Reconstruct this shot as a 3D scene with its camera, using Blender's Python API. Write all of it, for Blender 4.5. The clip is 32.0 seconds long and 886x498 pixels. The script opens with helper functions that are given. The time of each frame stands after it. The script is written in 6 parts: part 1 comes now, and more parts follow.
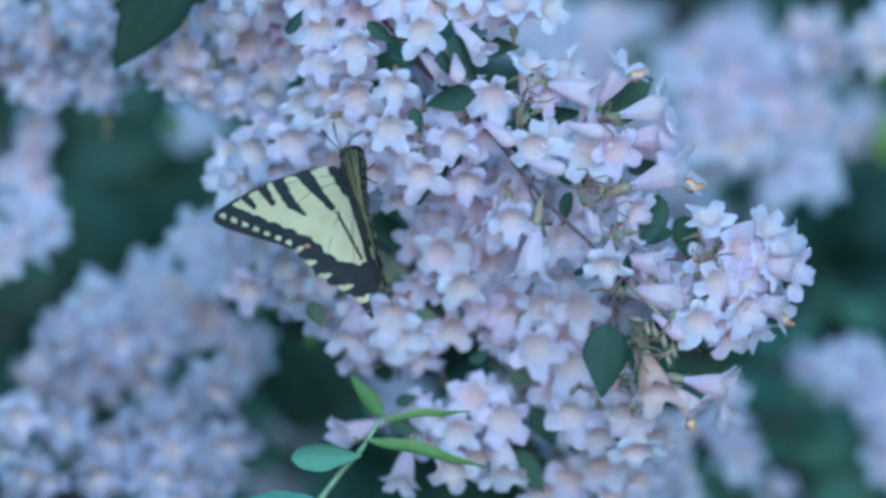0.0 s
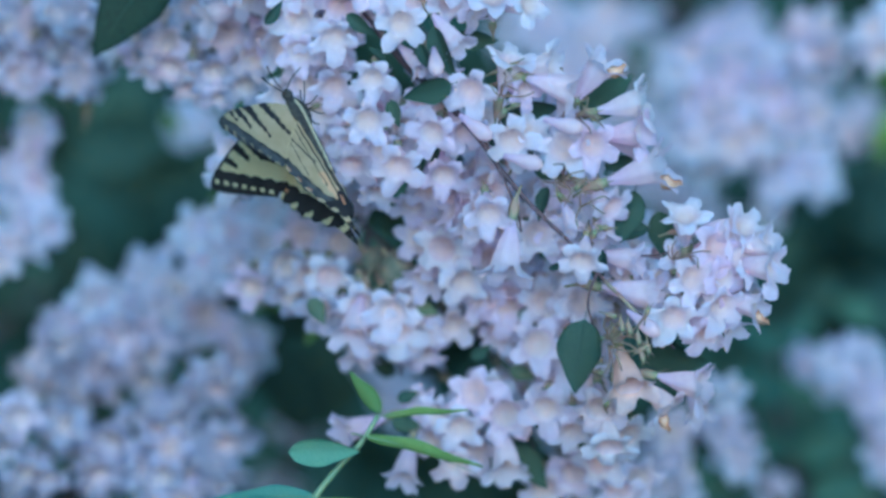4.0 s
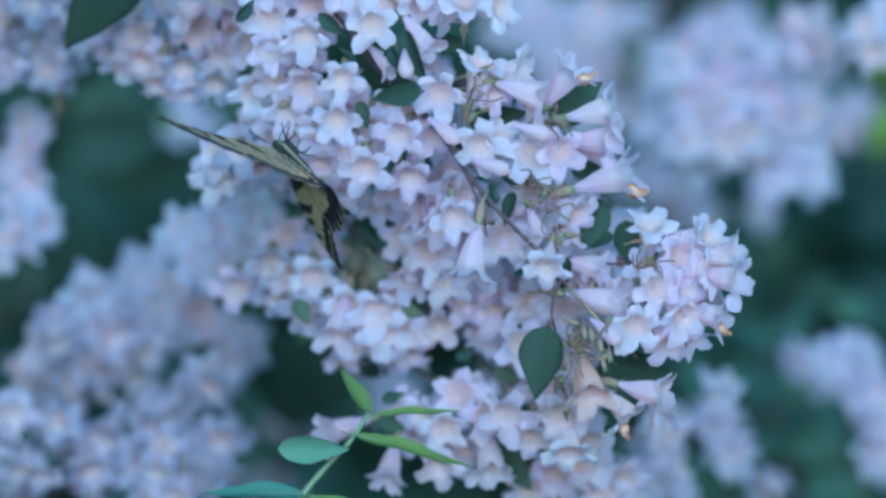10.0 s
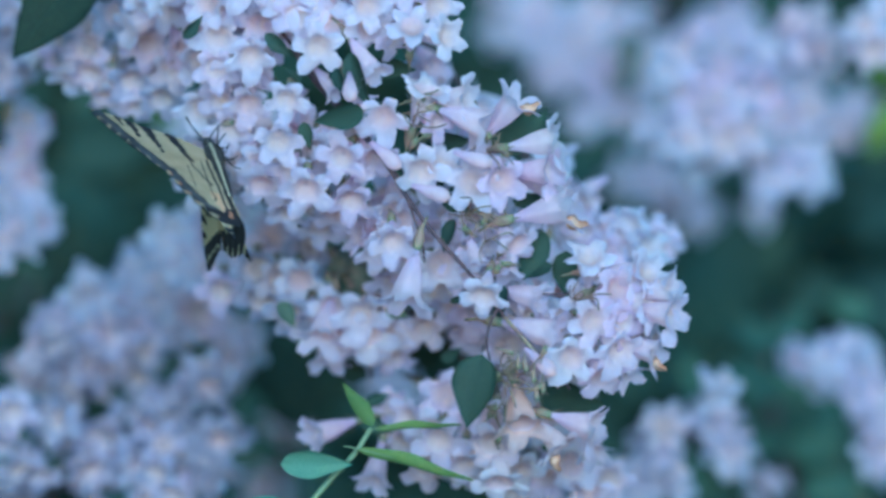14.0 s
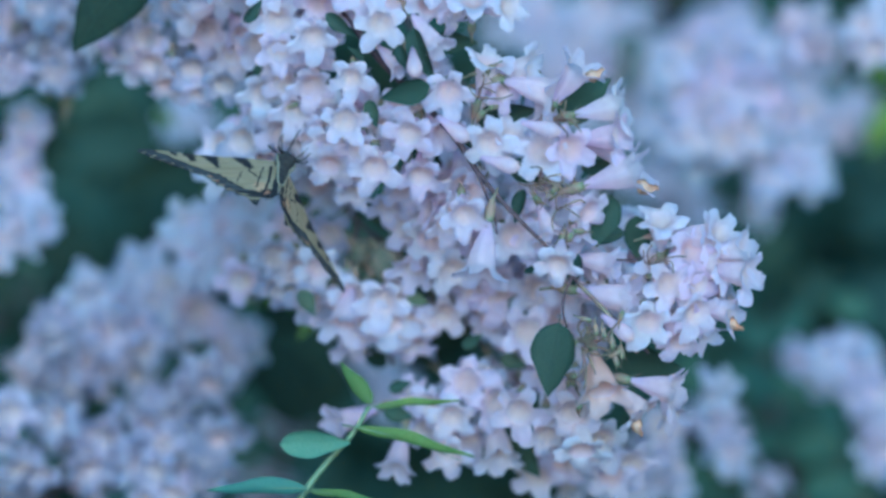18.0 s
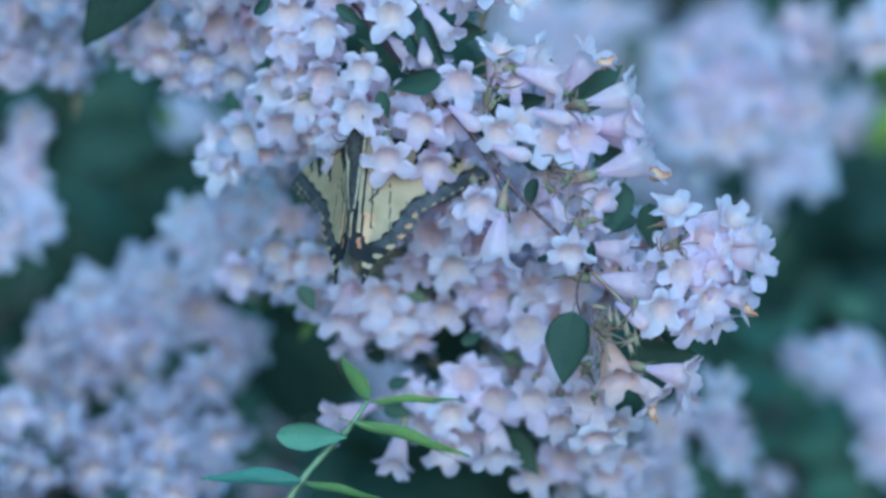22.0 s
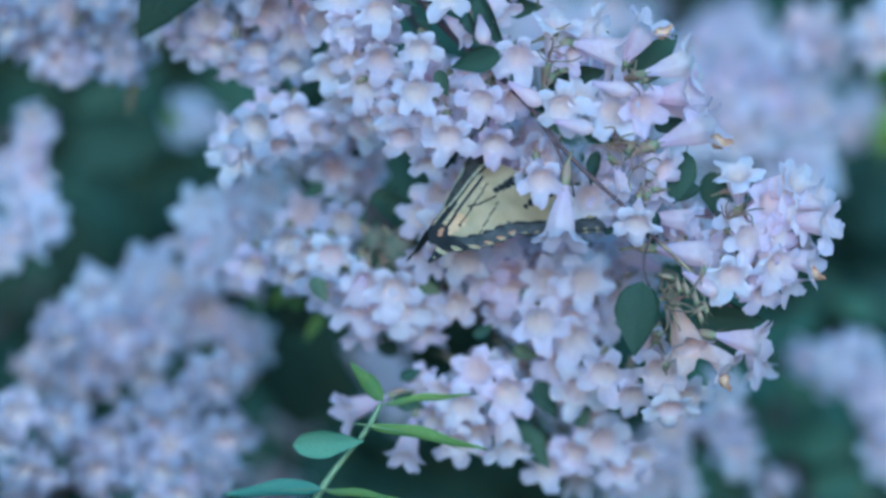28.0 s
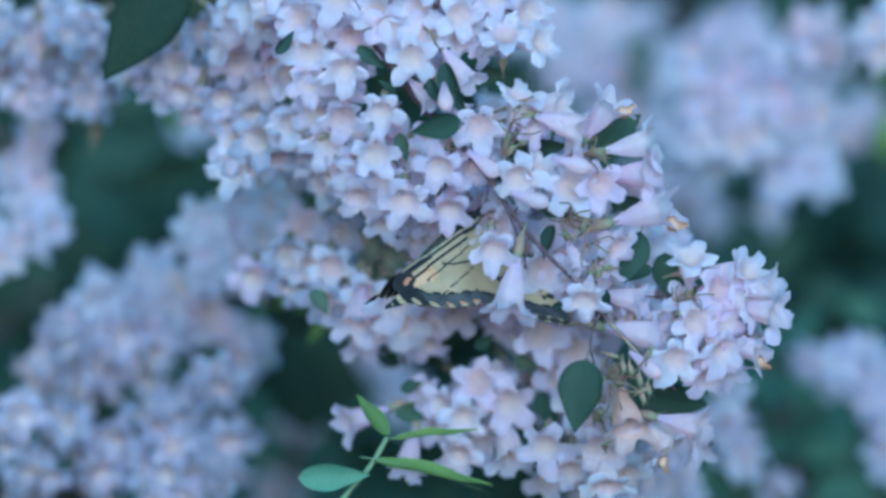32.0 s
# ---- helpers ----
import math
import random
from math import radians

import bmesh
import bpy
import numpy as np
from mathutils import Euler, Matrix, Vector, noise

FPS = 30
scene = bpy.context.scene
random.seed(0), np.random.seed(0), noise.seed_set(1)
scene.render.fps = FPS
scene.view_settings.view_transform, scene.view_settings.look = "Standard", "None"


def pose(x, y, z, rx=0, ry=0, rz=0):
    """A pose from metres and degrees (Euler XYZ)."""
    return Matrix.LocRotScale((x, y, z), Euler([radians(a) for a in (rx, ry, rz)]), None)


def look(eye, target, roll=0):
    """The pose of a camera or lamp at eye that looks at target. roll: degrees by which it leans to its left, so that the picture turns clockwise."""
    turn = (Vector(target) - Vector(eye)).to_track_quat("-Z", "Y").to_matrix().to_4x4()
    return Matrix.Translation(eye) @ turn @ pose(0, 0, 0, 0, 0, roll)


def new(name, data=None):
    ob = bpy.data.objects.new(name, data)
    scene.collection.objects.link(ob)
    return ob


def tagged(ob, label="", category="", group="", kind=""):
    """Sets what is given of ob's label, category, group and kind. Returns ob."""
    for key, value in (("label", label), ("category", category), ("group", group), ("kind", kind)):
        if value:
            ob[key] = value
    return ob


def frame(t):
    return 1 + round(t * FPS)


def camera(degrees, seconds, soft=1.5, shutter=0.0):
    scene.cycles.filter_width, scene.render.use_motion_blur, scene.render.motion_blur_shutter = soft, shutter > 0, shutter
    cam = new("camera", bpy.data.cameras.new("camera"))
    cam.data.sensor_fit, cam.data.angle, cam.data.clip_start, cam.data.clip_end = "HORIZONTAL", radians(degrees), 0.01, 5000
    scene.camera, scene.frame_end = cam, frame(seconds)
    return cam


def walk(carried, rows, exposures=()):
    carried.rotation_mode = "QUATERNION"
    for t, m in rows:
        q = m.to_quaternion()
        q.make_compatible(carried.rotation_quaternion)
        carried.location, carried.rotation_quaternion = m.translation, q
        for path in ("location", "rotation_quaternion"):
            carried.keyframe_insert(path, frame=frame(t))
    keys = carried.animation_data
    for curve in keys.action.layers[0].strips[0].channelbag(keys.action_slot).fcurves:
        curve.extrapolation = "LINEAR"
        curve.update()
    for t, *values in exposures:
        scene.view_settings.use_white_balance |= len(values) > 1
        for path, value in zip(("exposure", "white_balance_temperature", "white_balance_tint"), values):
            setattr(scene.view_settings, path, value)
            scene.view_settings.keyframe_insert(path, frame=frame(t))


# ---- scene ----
# A flowering beauty bush seen close through a long lens, with a swallowtail feeding on its front branch.
DEPTH = 2.2          # metres to the front branch, where the lens is focused
EYE = 1.4            # height of the lens above the ground
STEP = 2 * math.tan(radians(4.0)) / 1568
cam = camera(8.0, 32.0, soft=3.0, shutter=0.5)
cam.data.dof.use_dof = True
cam.data.dof.focus_distance = 2.2
cam.data.dof.aperture_fstop = 5.0
walk(cam, [
    (0, pose(0, 0, 1.4, 90.0607, 0, 0.0722)),
    (0.5, pose(0, 0, 1.4, 90.0549, 0, 0.0715)),
    (1, pose(0, 0, 1.4, 90.0496, 0, 0.0715)),
    (1.5, pose(0, 0, 1.4, 90.0457, 0, 0.0676)),
    (2, pose(0, 0, 1.4, 90.0445, 0, 0.0650)),
    (2.5, pose(0, 0, 1.4, 90.0445, 0, 0.0623)),
    (3, pose(0, 0, 1.4, 90.0432, 0, 0.0637)),
    (3.5, pose(0, 0, 1.4, 90.0451, 0, 0.0644)),
    (5.5, pose(0, 0, 1.4, 90.0350, 0, 0.0566)),
    (6, pose(0, 0, 1.4, 90.0350, 0, 0.0533)),
    (6.5, pose(0, 0, 1.4, 90.0337, 0, 0.0507)),
    (7, pose(0, 0, 1.4, 90.0325, 0, 0.0455)),
    (7.5, pose(0, 0, 1.4, 90.0312, 0, 0.0416)),
    (8, pose(0, 0, 1.4, 90.0312, 0, 0.0339)),
    (8.5, pose(0, 0, 1.4, 90.0286, 0, 0.0236)),
    (9, pose(0, 0, 1.4, 90.0248, 0, 0.0158)),
    (9.5, pose(0, 0, 1.4, 90.0210, 0, 0.0066)),
    (10, pose(0, 0, 1.4, 90.0197, 0, 0.0052)),
    (10.5, pose(0, 0, 1.4, 90.0184, 0, -0.0026)),
    (11, pose(0, 0, 1.4, 90.0171, 0, -0.0104)),
    (11.5, pose(0, 0, 1.4, 90.0171, 0, -0.0221)),
    (12, pose(0, 0, 1.4, 90.0184, 0, -0.0248)),
    (12.5, pose(0, 0, 1.4, 90.0183, 0, -0.0196)),
    (13, pose(0, 0, 1.4, 90.0169, 0, -0.0131)),
    (13.5, pose(0, 0, 1.4, 90.0144, 0, -0.0078)),
    (14, pose(0, 0, 1.4, 90.0118, 0, -0.0039)),
    (14.5, pose(0, 0, 1.4, 90.0100, 0, -0.0019)),
    (16.5, pose(0, 0, 1.4, 90.0038, 0, 0.0078)),
    (17, pose(0, 0, 1.4, 90.0051, 0, 0.0078)),
    (17.5, pose(0, 0, 1.4, 90.0026, 0, 0.0013)),
    (18, pose(0, 0, 1.4, 90.0026, 0, -0.0051)),
    (18.5, pose(0, 0, 1.4, 90.0000, 0, -0.0077)),
    (19, pose(0, 0, 1.4, 90.0000, 0, -0.0077)),
    (19.5, pose(0, 0, 1.4, 90.0000, 0, -0.0026)),
    (20, pose(0, 0, 1.4, 90.0013, 0, 0.0000)),
    (20.5, pose(0, 0, 1.4, 90.0026, 0, 0.0051)),
    (21, pose(0, 0, 1.4, 90.0038, 0, 0.0077)),
    (21.5, pose(0, 0, 1.4, 90.0038, 0, 0.0089)),
    (22, pose(0, 0, 1.4, 90.0038, 0, 0.0142)),
    (22.5, pose(0, 0, 1.4, 90.0038, 0, 0.0208)),
    (23, pose(0, 0, 1.4, 90.0078, 0, 0.0261)),
    (23.5, pose(0, 0, 1.4, 90.0103, 0, 0.0273)),
    (24, pose(0, 0, 1.4, 90.0129, 0, 0.0325)),
    (24.5, pose(0, 0, 1.4, 90.0142, 0, 0.0377)),
    (25, pose(0, 0, 1.4, 90.0182, 0, 0.0429)),
    (25.5, pose(0, 0, 1.4, 90.0216, 0, 0.0429)),
    (27.5, pose(0, 0, 1.4, 90.0138, 0, 0.0586)),
    (28, pose(0, 0, 1.4, 90.0092, 0, 0.0586)),
    (28.5, pose(0, 0, 1.4, 90.0014, 0, 0.0585)),
    (29, pose(0, 0, 1.4, 89.9986, 0, 0.0598)),
    (29.5, pose(0, 0, 1.4, 89.9947, 0, 0.0652)),
    (30, pose(0, 0, 1.4, 89.9986, 0, 0.0730)),
    (30.5, pose(0, 0, 1.4, 90.0053, 0, 0.0810)),
    (31, pose(0, 0, 1.4, 90.0196, 0, 0.0861)),
    (31.5, pose(0, 0, 1.4, 90.0261, 0, 0.0887)),
    (32, pose(0, 0, 1.4, 90.0313, 0, 0.0899)),
], exposures=[(0, 0.53, 3540, -8), (32, 0.53, 3540, -8)])

# ---- light: blue evening skylight from above, a weak wide sun behind thin cloud ----
world = bpy.data.worlds.new("evening_sky")
scene.world = world
world.use_nodes = True
wn = world.node_tree.nodes
sky = wn.new("ShaderNodeTexSky")
sky.sky_type = "NISHITA"
sky.sun_disc = False
sky.sun_elevation = radians(7)
sky.sun_rotation = radians(177)
sky.air_density = 1.6
sky.dust_density = 1.0
world.node_tree.links.new(sky.outputs["Color"], wn["Background"].inputs["Color"])
wn["Background"].inputs["Strength"].default_value = 0.15
sun_data = bpy.data.lights.new("sun", "SUN")
sun_data.energy, sun_data.angle, sun_data.color = 2.7, radians(40), (1.0, 0.95, 0.9)
sun = new("sun", sun_data)
sun.matrix_world = look((0.3, -2.8, 1.82), (0, 2.2, 1.3))


# ---- materials ----
def material(name):
    m = bpy.data.materials.new(name)
    m.use_nodes = True
    n, l = m.node_tree.nodes, m.node_tree.links
    b = n["Principled BSDF"]
    return m, n, l, b


def ramp(n, stops):
    r = n.new("ShaderNodeValToRGB")
    e = r.color_ramp.elements
    e[0].position, e[0].color = stops[0][0], (*stops[0][1], 1)
    e[1].position, e[1].color = stops[-1][0], (*stops[-1][1], 1)
    for p, c in stops[1:-1]:
        e.new(p).color = (*c, 1)
    return r


def through_light(m, n, l, b, colour_socket, share, tint=(1, 1, 1)):
    """Thin tissue: part of the light goes through."""
    t = n.new("ShaderNodeBsdfTranslucent")
    mixer = n.new("ShaderNodeMixShader")
    mul = n.new("ShaderNodeMix")
    mul.data_type, mul.blend_type = "RGBA", "MULTIPLY"
    mul.inputs["Factor"].default_value = 1.0
    l.new(colour_socket, mul.inputs["A"])
    mul.inputs["B"].default_value = (*tint, 1)
    l.new(mul.outputs["Result"], t.inputs["Color"])
    mixer.inputs["Fac"].default_value = share
    l.new(b.outputs["BSDF"], mixer.inputs[1])
    l.new(t.outputs["BSDF"], mixer.inputs[2])
    l.new(mixer.outputs["Shader"], n["Material Output"].inputs["Surface"])


def bump(n, l, b, source, strength, distance):
    k = n.new("ShaderNodeBump")
    k.inputs["Strength"].default_value = strength
    k.inputs["Distance"].default_value = distance
    l.new(source, k.inputs["Height"])
    l.new(k.outputs["Normal"], b.inputs["Normal"])


def noise_tex(n, l, scale, detail=4, coords="Object"):
    c = n.new("ShaderNodeTexCoord")
    t = n.new("ShaderNodeTexNoise")
    t.inputs["Scale"].default_value = scale
    t.inputs["Detail"].default_value = detail
    l.new(c.outputs[coords], t.inputs["Vector"])
    return t


def petal_material(name, lobe, tube, throat, share=0.35):
    """White to pink petal tissue; the tube is pinker, the throat apricot with netted veins."""
    m, n, l, b = material(name)
    c = n.new("ShaderNodeTexCoord")
    sep = n.new("ShaderNodeSeparateXYZ")
    l.new(c.outputs["Object"], sep.inputs["Vector"])
    # distance from the flower's axis tells the throat from the lobes
    flat = n.new("ShaderNodeVectorMath")
    flat.operation = "MULTIPLY"
    flat.inputs[1].default_value = (1, 1, 0)
    l.new(c.outputs["Object"], flat.inputs[0])
    ln = n.new("ShaderNodeVectorMath")
    ln.operation = "LENGTH"
    l.new(flat.outputs["Vector"], ln.inputs[0])
    mr = n.new("ShaderNodeMapRange")
    mr.inputs["From Min"].default_value, mr.inputs["From Max"].default_value = 0.0, 0.010
    l.new(ln.outputs["Value"], mr.inputs["Value"])
    face = ramp(n, [(0.0, throat), (0.18, throat), (0.40, tuple(0.42 * a + 0.58 * z for a, z in zip(throat, lobe))), (0.72, lobe), (1.0, lobe)])
    l.new(mr.outputs["Result"], face.inputs["Fac"])
    mz = n.new("ShaderNodeMapRange")
    mz.inputs["From Min"].default_value, mz.inputs["From Max"].default_value = -0.012, -0.0035
    l.new(sep.outputs["Z"], mz.inputs["Value"])
    mix = n.new("ShaderNodeMix")
    mix.data_type = "RGBA"
    l.new(mz.outputs["Result"], mix.inputs["Factor"])
    mix.inputs["A"].default_value = (*tube, 1)
    l.new(face.outputs["Color"], mix.inputs["B"])
    # flower to flower: some pinker, some whiter
    info = n.new("ShaderNodeObjectInfo")
    hue = ramp(n, [(0.0, (0.97, 0.95, 0.98)), (0.5, (1.0, 1.0, 1.0)), (1.0, (0.98, 0.90, 0.96))])
    l.new(info.outputs["Random"], hue.inputs["Fac"])
    mul = n.new("ShaderNodeMix")
    mul.data_type, mul.blend_type = "RGBA", "MULTIPLY"
    mul.inputs["Factor"].default_value = 1.0
    l.new(mix.outputs["Result"], mul.inputs["A"])
    l.new(hue.outputs["Color"], mul.inputs["B"])
    fine = noise_tex(n, l, 420, 3)
    grain = ramp(n, [(0.3, (0.93, 0.91, 0.93)), (0.7, (1, 1, 1))])
    l.new(fine.outputs["Fac"], grain.inputs["Fac"])
    mul2 = n.new("ShaderNodeMix")
    mul2.data_type, mul2.blend_type = "RGBA", "MULTIPLY"
    mul2.inputs["Factor"].default_value = 1.0
    l.new(mul.outputs["Result"], mul2.inputs["A"])
    l.new(grain.outputs["Color"], mul2.inputs["B"])
    l.new(mul2.outputs["Result"], b.inputs["Base Color"])
    b.inputs["Roughness"].default_value = 0.55
    b.inputs["Specular IOR Level"].default_value = 0.25
    bump(n, l, b, noise_tex(n, l, 260, 2).outputs["Fac"], 0.25, 0.0006)
    through_light(m, n, l, b, mul2.outputs["Result"], share, (1.0, 0.95, 0.98))
    return m


def leaf_material(name, dark, light, share=0.22, rough=0.45):
    m, n, l, b = material(name)
    big = noise_tex(n, l, 45, 3)
    col = ramp(n, [(0.3, dark), (0.7, light)])
    l.new(big.outputs["Fac"], col.inputs["Fac"])
    info = n.new("ShaderNodeObjectInfo")
    tone = ramp(n, [(0.0, (0.75, 0.8, 0.85)), (1.0, (1.15, 1.1, 1.0))])
    l.new(info.outputs["Random"], tone.inputs["Fac"])
    geo = n.new("ShaderNodeNewGeometry")
    isle = ramp(n, [(0.0, (0.6, 0.7, 0.75)), (1.0, (1.2, 1.15, 1.0))])
    l.new(geo.outputs["Random Per Island"], isle.inputs["Fac"])
    out = col.outputs["Color"]
    for other in (tone, isle):
        mul = n.new("ShaderNodeMix")
        mul.data_type, mul.blend_type = "RGBA", "MULTIPLY"
        mul.inputs["Factor"].default_value = 1.0
        l.new(out, mul.inputs["A"])
        l.new(other.outputs["Color"], mul.inputs["B"])
        out = mul.outputs["Result"]
    l.new(out, b.inputs["Base Color"])
    b.inputs["Roughness"].default_value = rough
    b.inputs["Specular IOR Level"].default_value = 0.22
    vein = noise_tex(n, l, 160, 2)
    bump(n, l, b, vein.outputs["Fac"], 0.35, 0.0008)
    through_light(m, n, l, b, out, share, (0.9, 1.0, 0.6))
    return m


def plain_material(name, dark, light, scale, rough, bump_d=0.0003, share=0.0, lo=0.35, hi=0.65):
    m, n, l, b = material(name)
    t = noise_tex(n, l, scale, 4)
    col = ramp(n, [(lo, dark), (hi, light)])
    l.new(t.outputs["Fac"], col.inputs["Fac"])
    l.new(col.outputs["Color"], b.inputs["Base Color"])
    b.inputs["Roughness"].default_value = rough
    bump(n, l, b, t.outputs["Fac"], 0.5, bump_d)
    if share:
        through_light(m, n, l, b, col.outputs["Color"], share)
    return m


PETAL = petal_material("petal_white_pink", (0.935, 0.922, 0.968), (0.92, 0.87, 0.94), (0.95, 0.83, 0.69), 0.62)
PETAL_PINK = petal_material("petal_pink", (0.93, 0.88, 0.955), (0.92, 0.815, 0.915), (0.92, 0.82, 0.76), 0.62)
# blue-white petals: the blue of open skylight put into the colour
PETAL_SKY_TINT = petal_material("petal_sky_tint", (0.84, 0.88, 0.93), (0.86, 0.85, 0.91), (0.90, 0.84, 0.79), 0.62)
# old petals: real fading, darkened further in colour to pass for shade
PETAL_OLD_SHADE = petal_material("petal_fading_shade", (0.78, 0.73, 0.77), (0.74, 0.64, 0.68), (0.84, 0.64, 0.47), 0.5)
# darker petals: shade of the low and left masses put into the colour
PETAL_SHADE_TINT = petal_material("petal_shade_tint", (0.51, 0.525, 0.61), (0.50, 0.48, 0.57), (0.66, 0.56, 0.50), 0.45)
PETAL_PEACH = petal_material("petal_peach", (0.88, 0.74, 0.68), (0.86, 0.66, 0.50), (0.86, 0.56, 0.32), 0.5)
WILT = plain_material("wilted_petal", (0.40, 0.20, 0.10), (0.60, 0.42, 0.26), 300, 0.8)
CALYX = plain_material("calyx_green_red", (0.20, 0.22, 0.11), (0.34, 0.18, 0.14), 160, 0.7)
TWIG = plain_material("twig_red_brown", (0.050, 0.032, 0.036), (0.11, 0.065, 0.065), 220, 0.65)
STALK = plain_material("stalk_red", (0.18, 0.10, 0.085), (0.25, 0.21, 0.12), 180, 0.6)
CANE = plain_material("cane_bark", (0.10, 0.075, 0.06), (0.24, 0.19, 0.15), 60, 0.9, 0.002)
LEAF = leaf_material("leaf_dark_green", (0.040, 0.064, 0.048), (0.062, 0.092, 0.068), 0.15)
# shade among the leaves behind is put into this darker green
LEAF_SHADE_TINT = leaf_material("leaf_green_shade_tint", (0.026, 0.040, 0.027), (0.056, 0.078, 0.046), 0.18, 0.75)
# lighter leaf green, which also stands for skylight on leaves behind
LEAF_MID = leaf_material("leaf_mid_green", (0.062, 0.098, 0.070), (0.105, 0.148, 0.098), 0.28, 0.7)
LEAF_YOUNG = leaf_material("leaf_young_green", (0.25, 0.35, 0.09), (0.33, 0.43, 0.13), 0.45)
LEAF_LIME = leaf_material("leaf_lime", (0.25, 0.36, 0.05), (0.38, 0.46, 0.09), 0.4)
STEM_GREEN = plain_material("stem_green", (0.15, 0.21, 0.09), (0.22, 0.28, 0.13), 120, 0.5)
SEED = plain_material("bristly_seed_green_brown", (0.11, 0.125, 0.08), (0.20, 0.17, 0.11), 200, 0.9)
EARTH = plain_material("earth", (0.035, 0.028, 0.02), (0.08, 0.062, 0.045), 6, 0.95, 0.02)
WING_PALE = plain_material("wing_pale_yellow", (0.68, 0.60, 0.31), (0.76, 0.69, 0.40), 120, 0.6, 0.0002, 0.45)
WING_UNDER = plain_material("wing_underside_cream", (0.47, 0.38, 0.20), (0.57, 0.47, 0.27), 120, 0.7, 0.0002, 0.35)
WING_BAND = plain_material("wing_underside_grey_band", (0.036, 0.038, 0.037), (0.095, 0.095, 0.092), 200, 0.7, 0.0002, 0.10)
WING_GLOW = plain_material("wing_underside_peach", (0.66, 0.42, 0.20), (0.72, 0.52, 0.28), 120, 0.7, 0.0002, 0.25)
WING_DARK = plain_material("wing_black", (0.006, 0.006, 0.007), (0.018, 0.016, 0.016), 150, 0.8, 0.0002, 0.05)
WING_ORANGE = plain_material("wing_orange", (0.40, 0.18, 0.08), (0.50, 0.27, 0.13), 150, 0.6, 0.0002, 0.2)
WING_BLUE = plain_material("wing_blue_dust", (0.06, 0.09, 0.16), (0.12, 0.17, 0.26), 400, 0.6, 0.0002, 0.1)
BODY_DARK = plain_material("body_black_hair", (0.015, 0.014, 0.013), (0.05, 0.045, 0.035), 500, 0.9, 0.0004)
BODY_PALE = plain_material("body_yellow_hair", (0.26, 0.23, 0.14), (0.40, 0.36, 0.22), 500, 0.9, 0.0004)


# ---- building blocks ----
def spot(u, v, d):
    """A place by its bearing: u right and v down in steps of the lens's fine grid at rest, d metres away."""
    return Vector(((u - 784) * STEP * d, d, EYE + (441 - v) * STEP * d))


def link(name, mesh, parent, m=None, label=""):
    ob = new(name, mesh)
    if parent is not None:
        ob.parent = parent
    if m is not None:
        ob.matrix_basis = m
    if label:
        ob["label"] = label
    return ob


def mesh_of(name, verts, faces, mats, indices=None, smooth=True):
    me = bpy.data.meshes.new(name)
    me.from_pydata(verts, [], faces)
    for k in mats:
        me.materials.append(k)
    if indices is not None:
        me.polygons.foreach_set("material_index", indices)
    me.polygons.foreach_set("use_smooth", [smooth] * len(me.polygons))
    me.update()
    return me


def tube_data(points, radii, sides=8):
    """Verts and faces of a round tapered rod along points."""
    pts = [Vector(p) for p in points]
    verts, faces = [], []
    side = None
    for i, p in enumerate(pts):
        way = (pts[min(i + 1, len(pts) - 1)] - pts[max(i - 1, 0)]).normalized()
        if side is None:
            side = way.orthogonal().normalized()
        side = (side - way * side.dot(way)).normalized()
        up = way.cross(side)
        r = radii[i] if i < len(radii) else radii[-1]
        for k in range(sides):
            a = 2 * math.pi * k / sides
            verts.append(p + side * (r * math.cos(a)) + up * (r * math.sin(a)))
    for i in range(len(pts) - 1):
        for k in range(sides):
            a, b2 = i * sides + k, i * sides + (k + 1) % sides
            faces.append((a, b2, b2 + sides, a + sides))
    faces.append(tuple(range(sides - 1, -1, -1)))
    n0 = (len(pts) - 1) * sides
    faces.append(tuple(range(n0, n0 + sides)))
    return verts, faces


def curve_points(points, steps=5):
    """A smooth line through points."""
    pts = [Vector(p) for p in points]
    pts = [2 * pts[0] - pts[1]] + pts + [2 * pts[-1] - pts[-2]]
    out = []
    for i in range(1, len(pts) - 2):
        a, b2, c, d = pts[i - 1:i + 3]
        for k in range(steps):
            t = k / steps
            out.append(0.5 * (2 * b2 + (c - a) * t + (2 * a - 5 * b2 + 4 * c - d) * t * t + (3 * b2 - a - 3 * c + d) * t ** 3))
    out.append(pts[-2])
    return out


def rod(name, points, r0, r1, mat, parent, label="", sides=8, steps=5):
    line = curve_points(points, steps)
    n = len(line)
    radii = [(r0 + (r1 - r0) * i / (n - 1)) * (1 + 0.08 * math.sin(i * 2.3)) for i in range(n)]
    v, f = tube_data(line, radii, sides)
    return link(name, mesh_of(name, v, f, [mat]), parent, None, label)


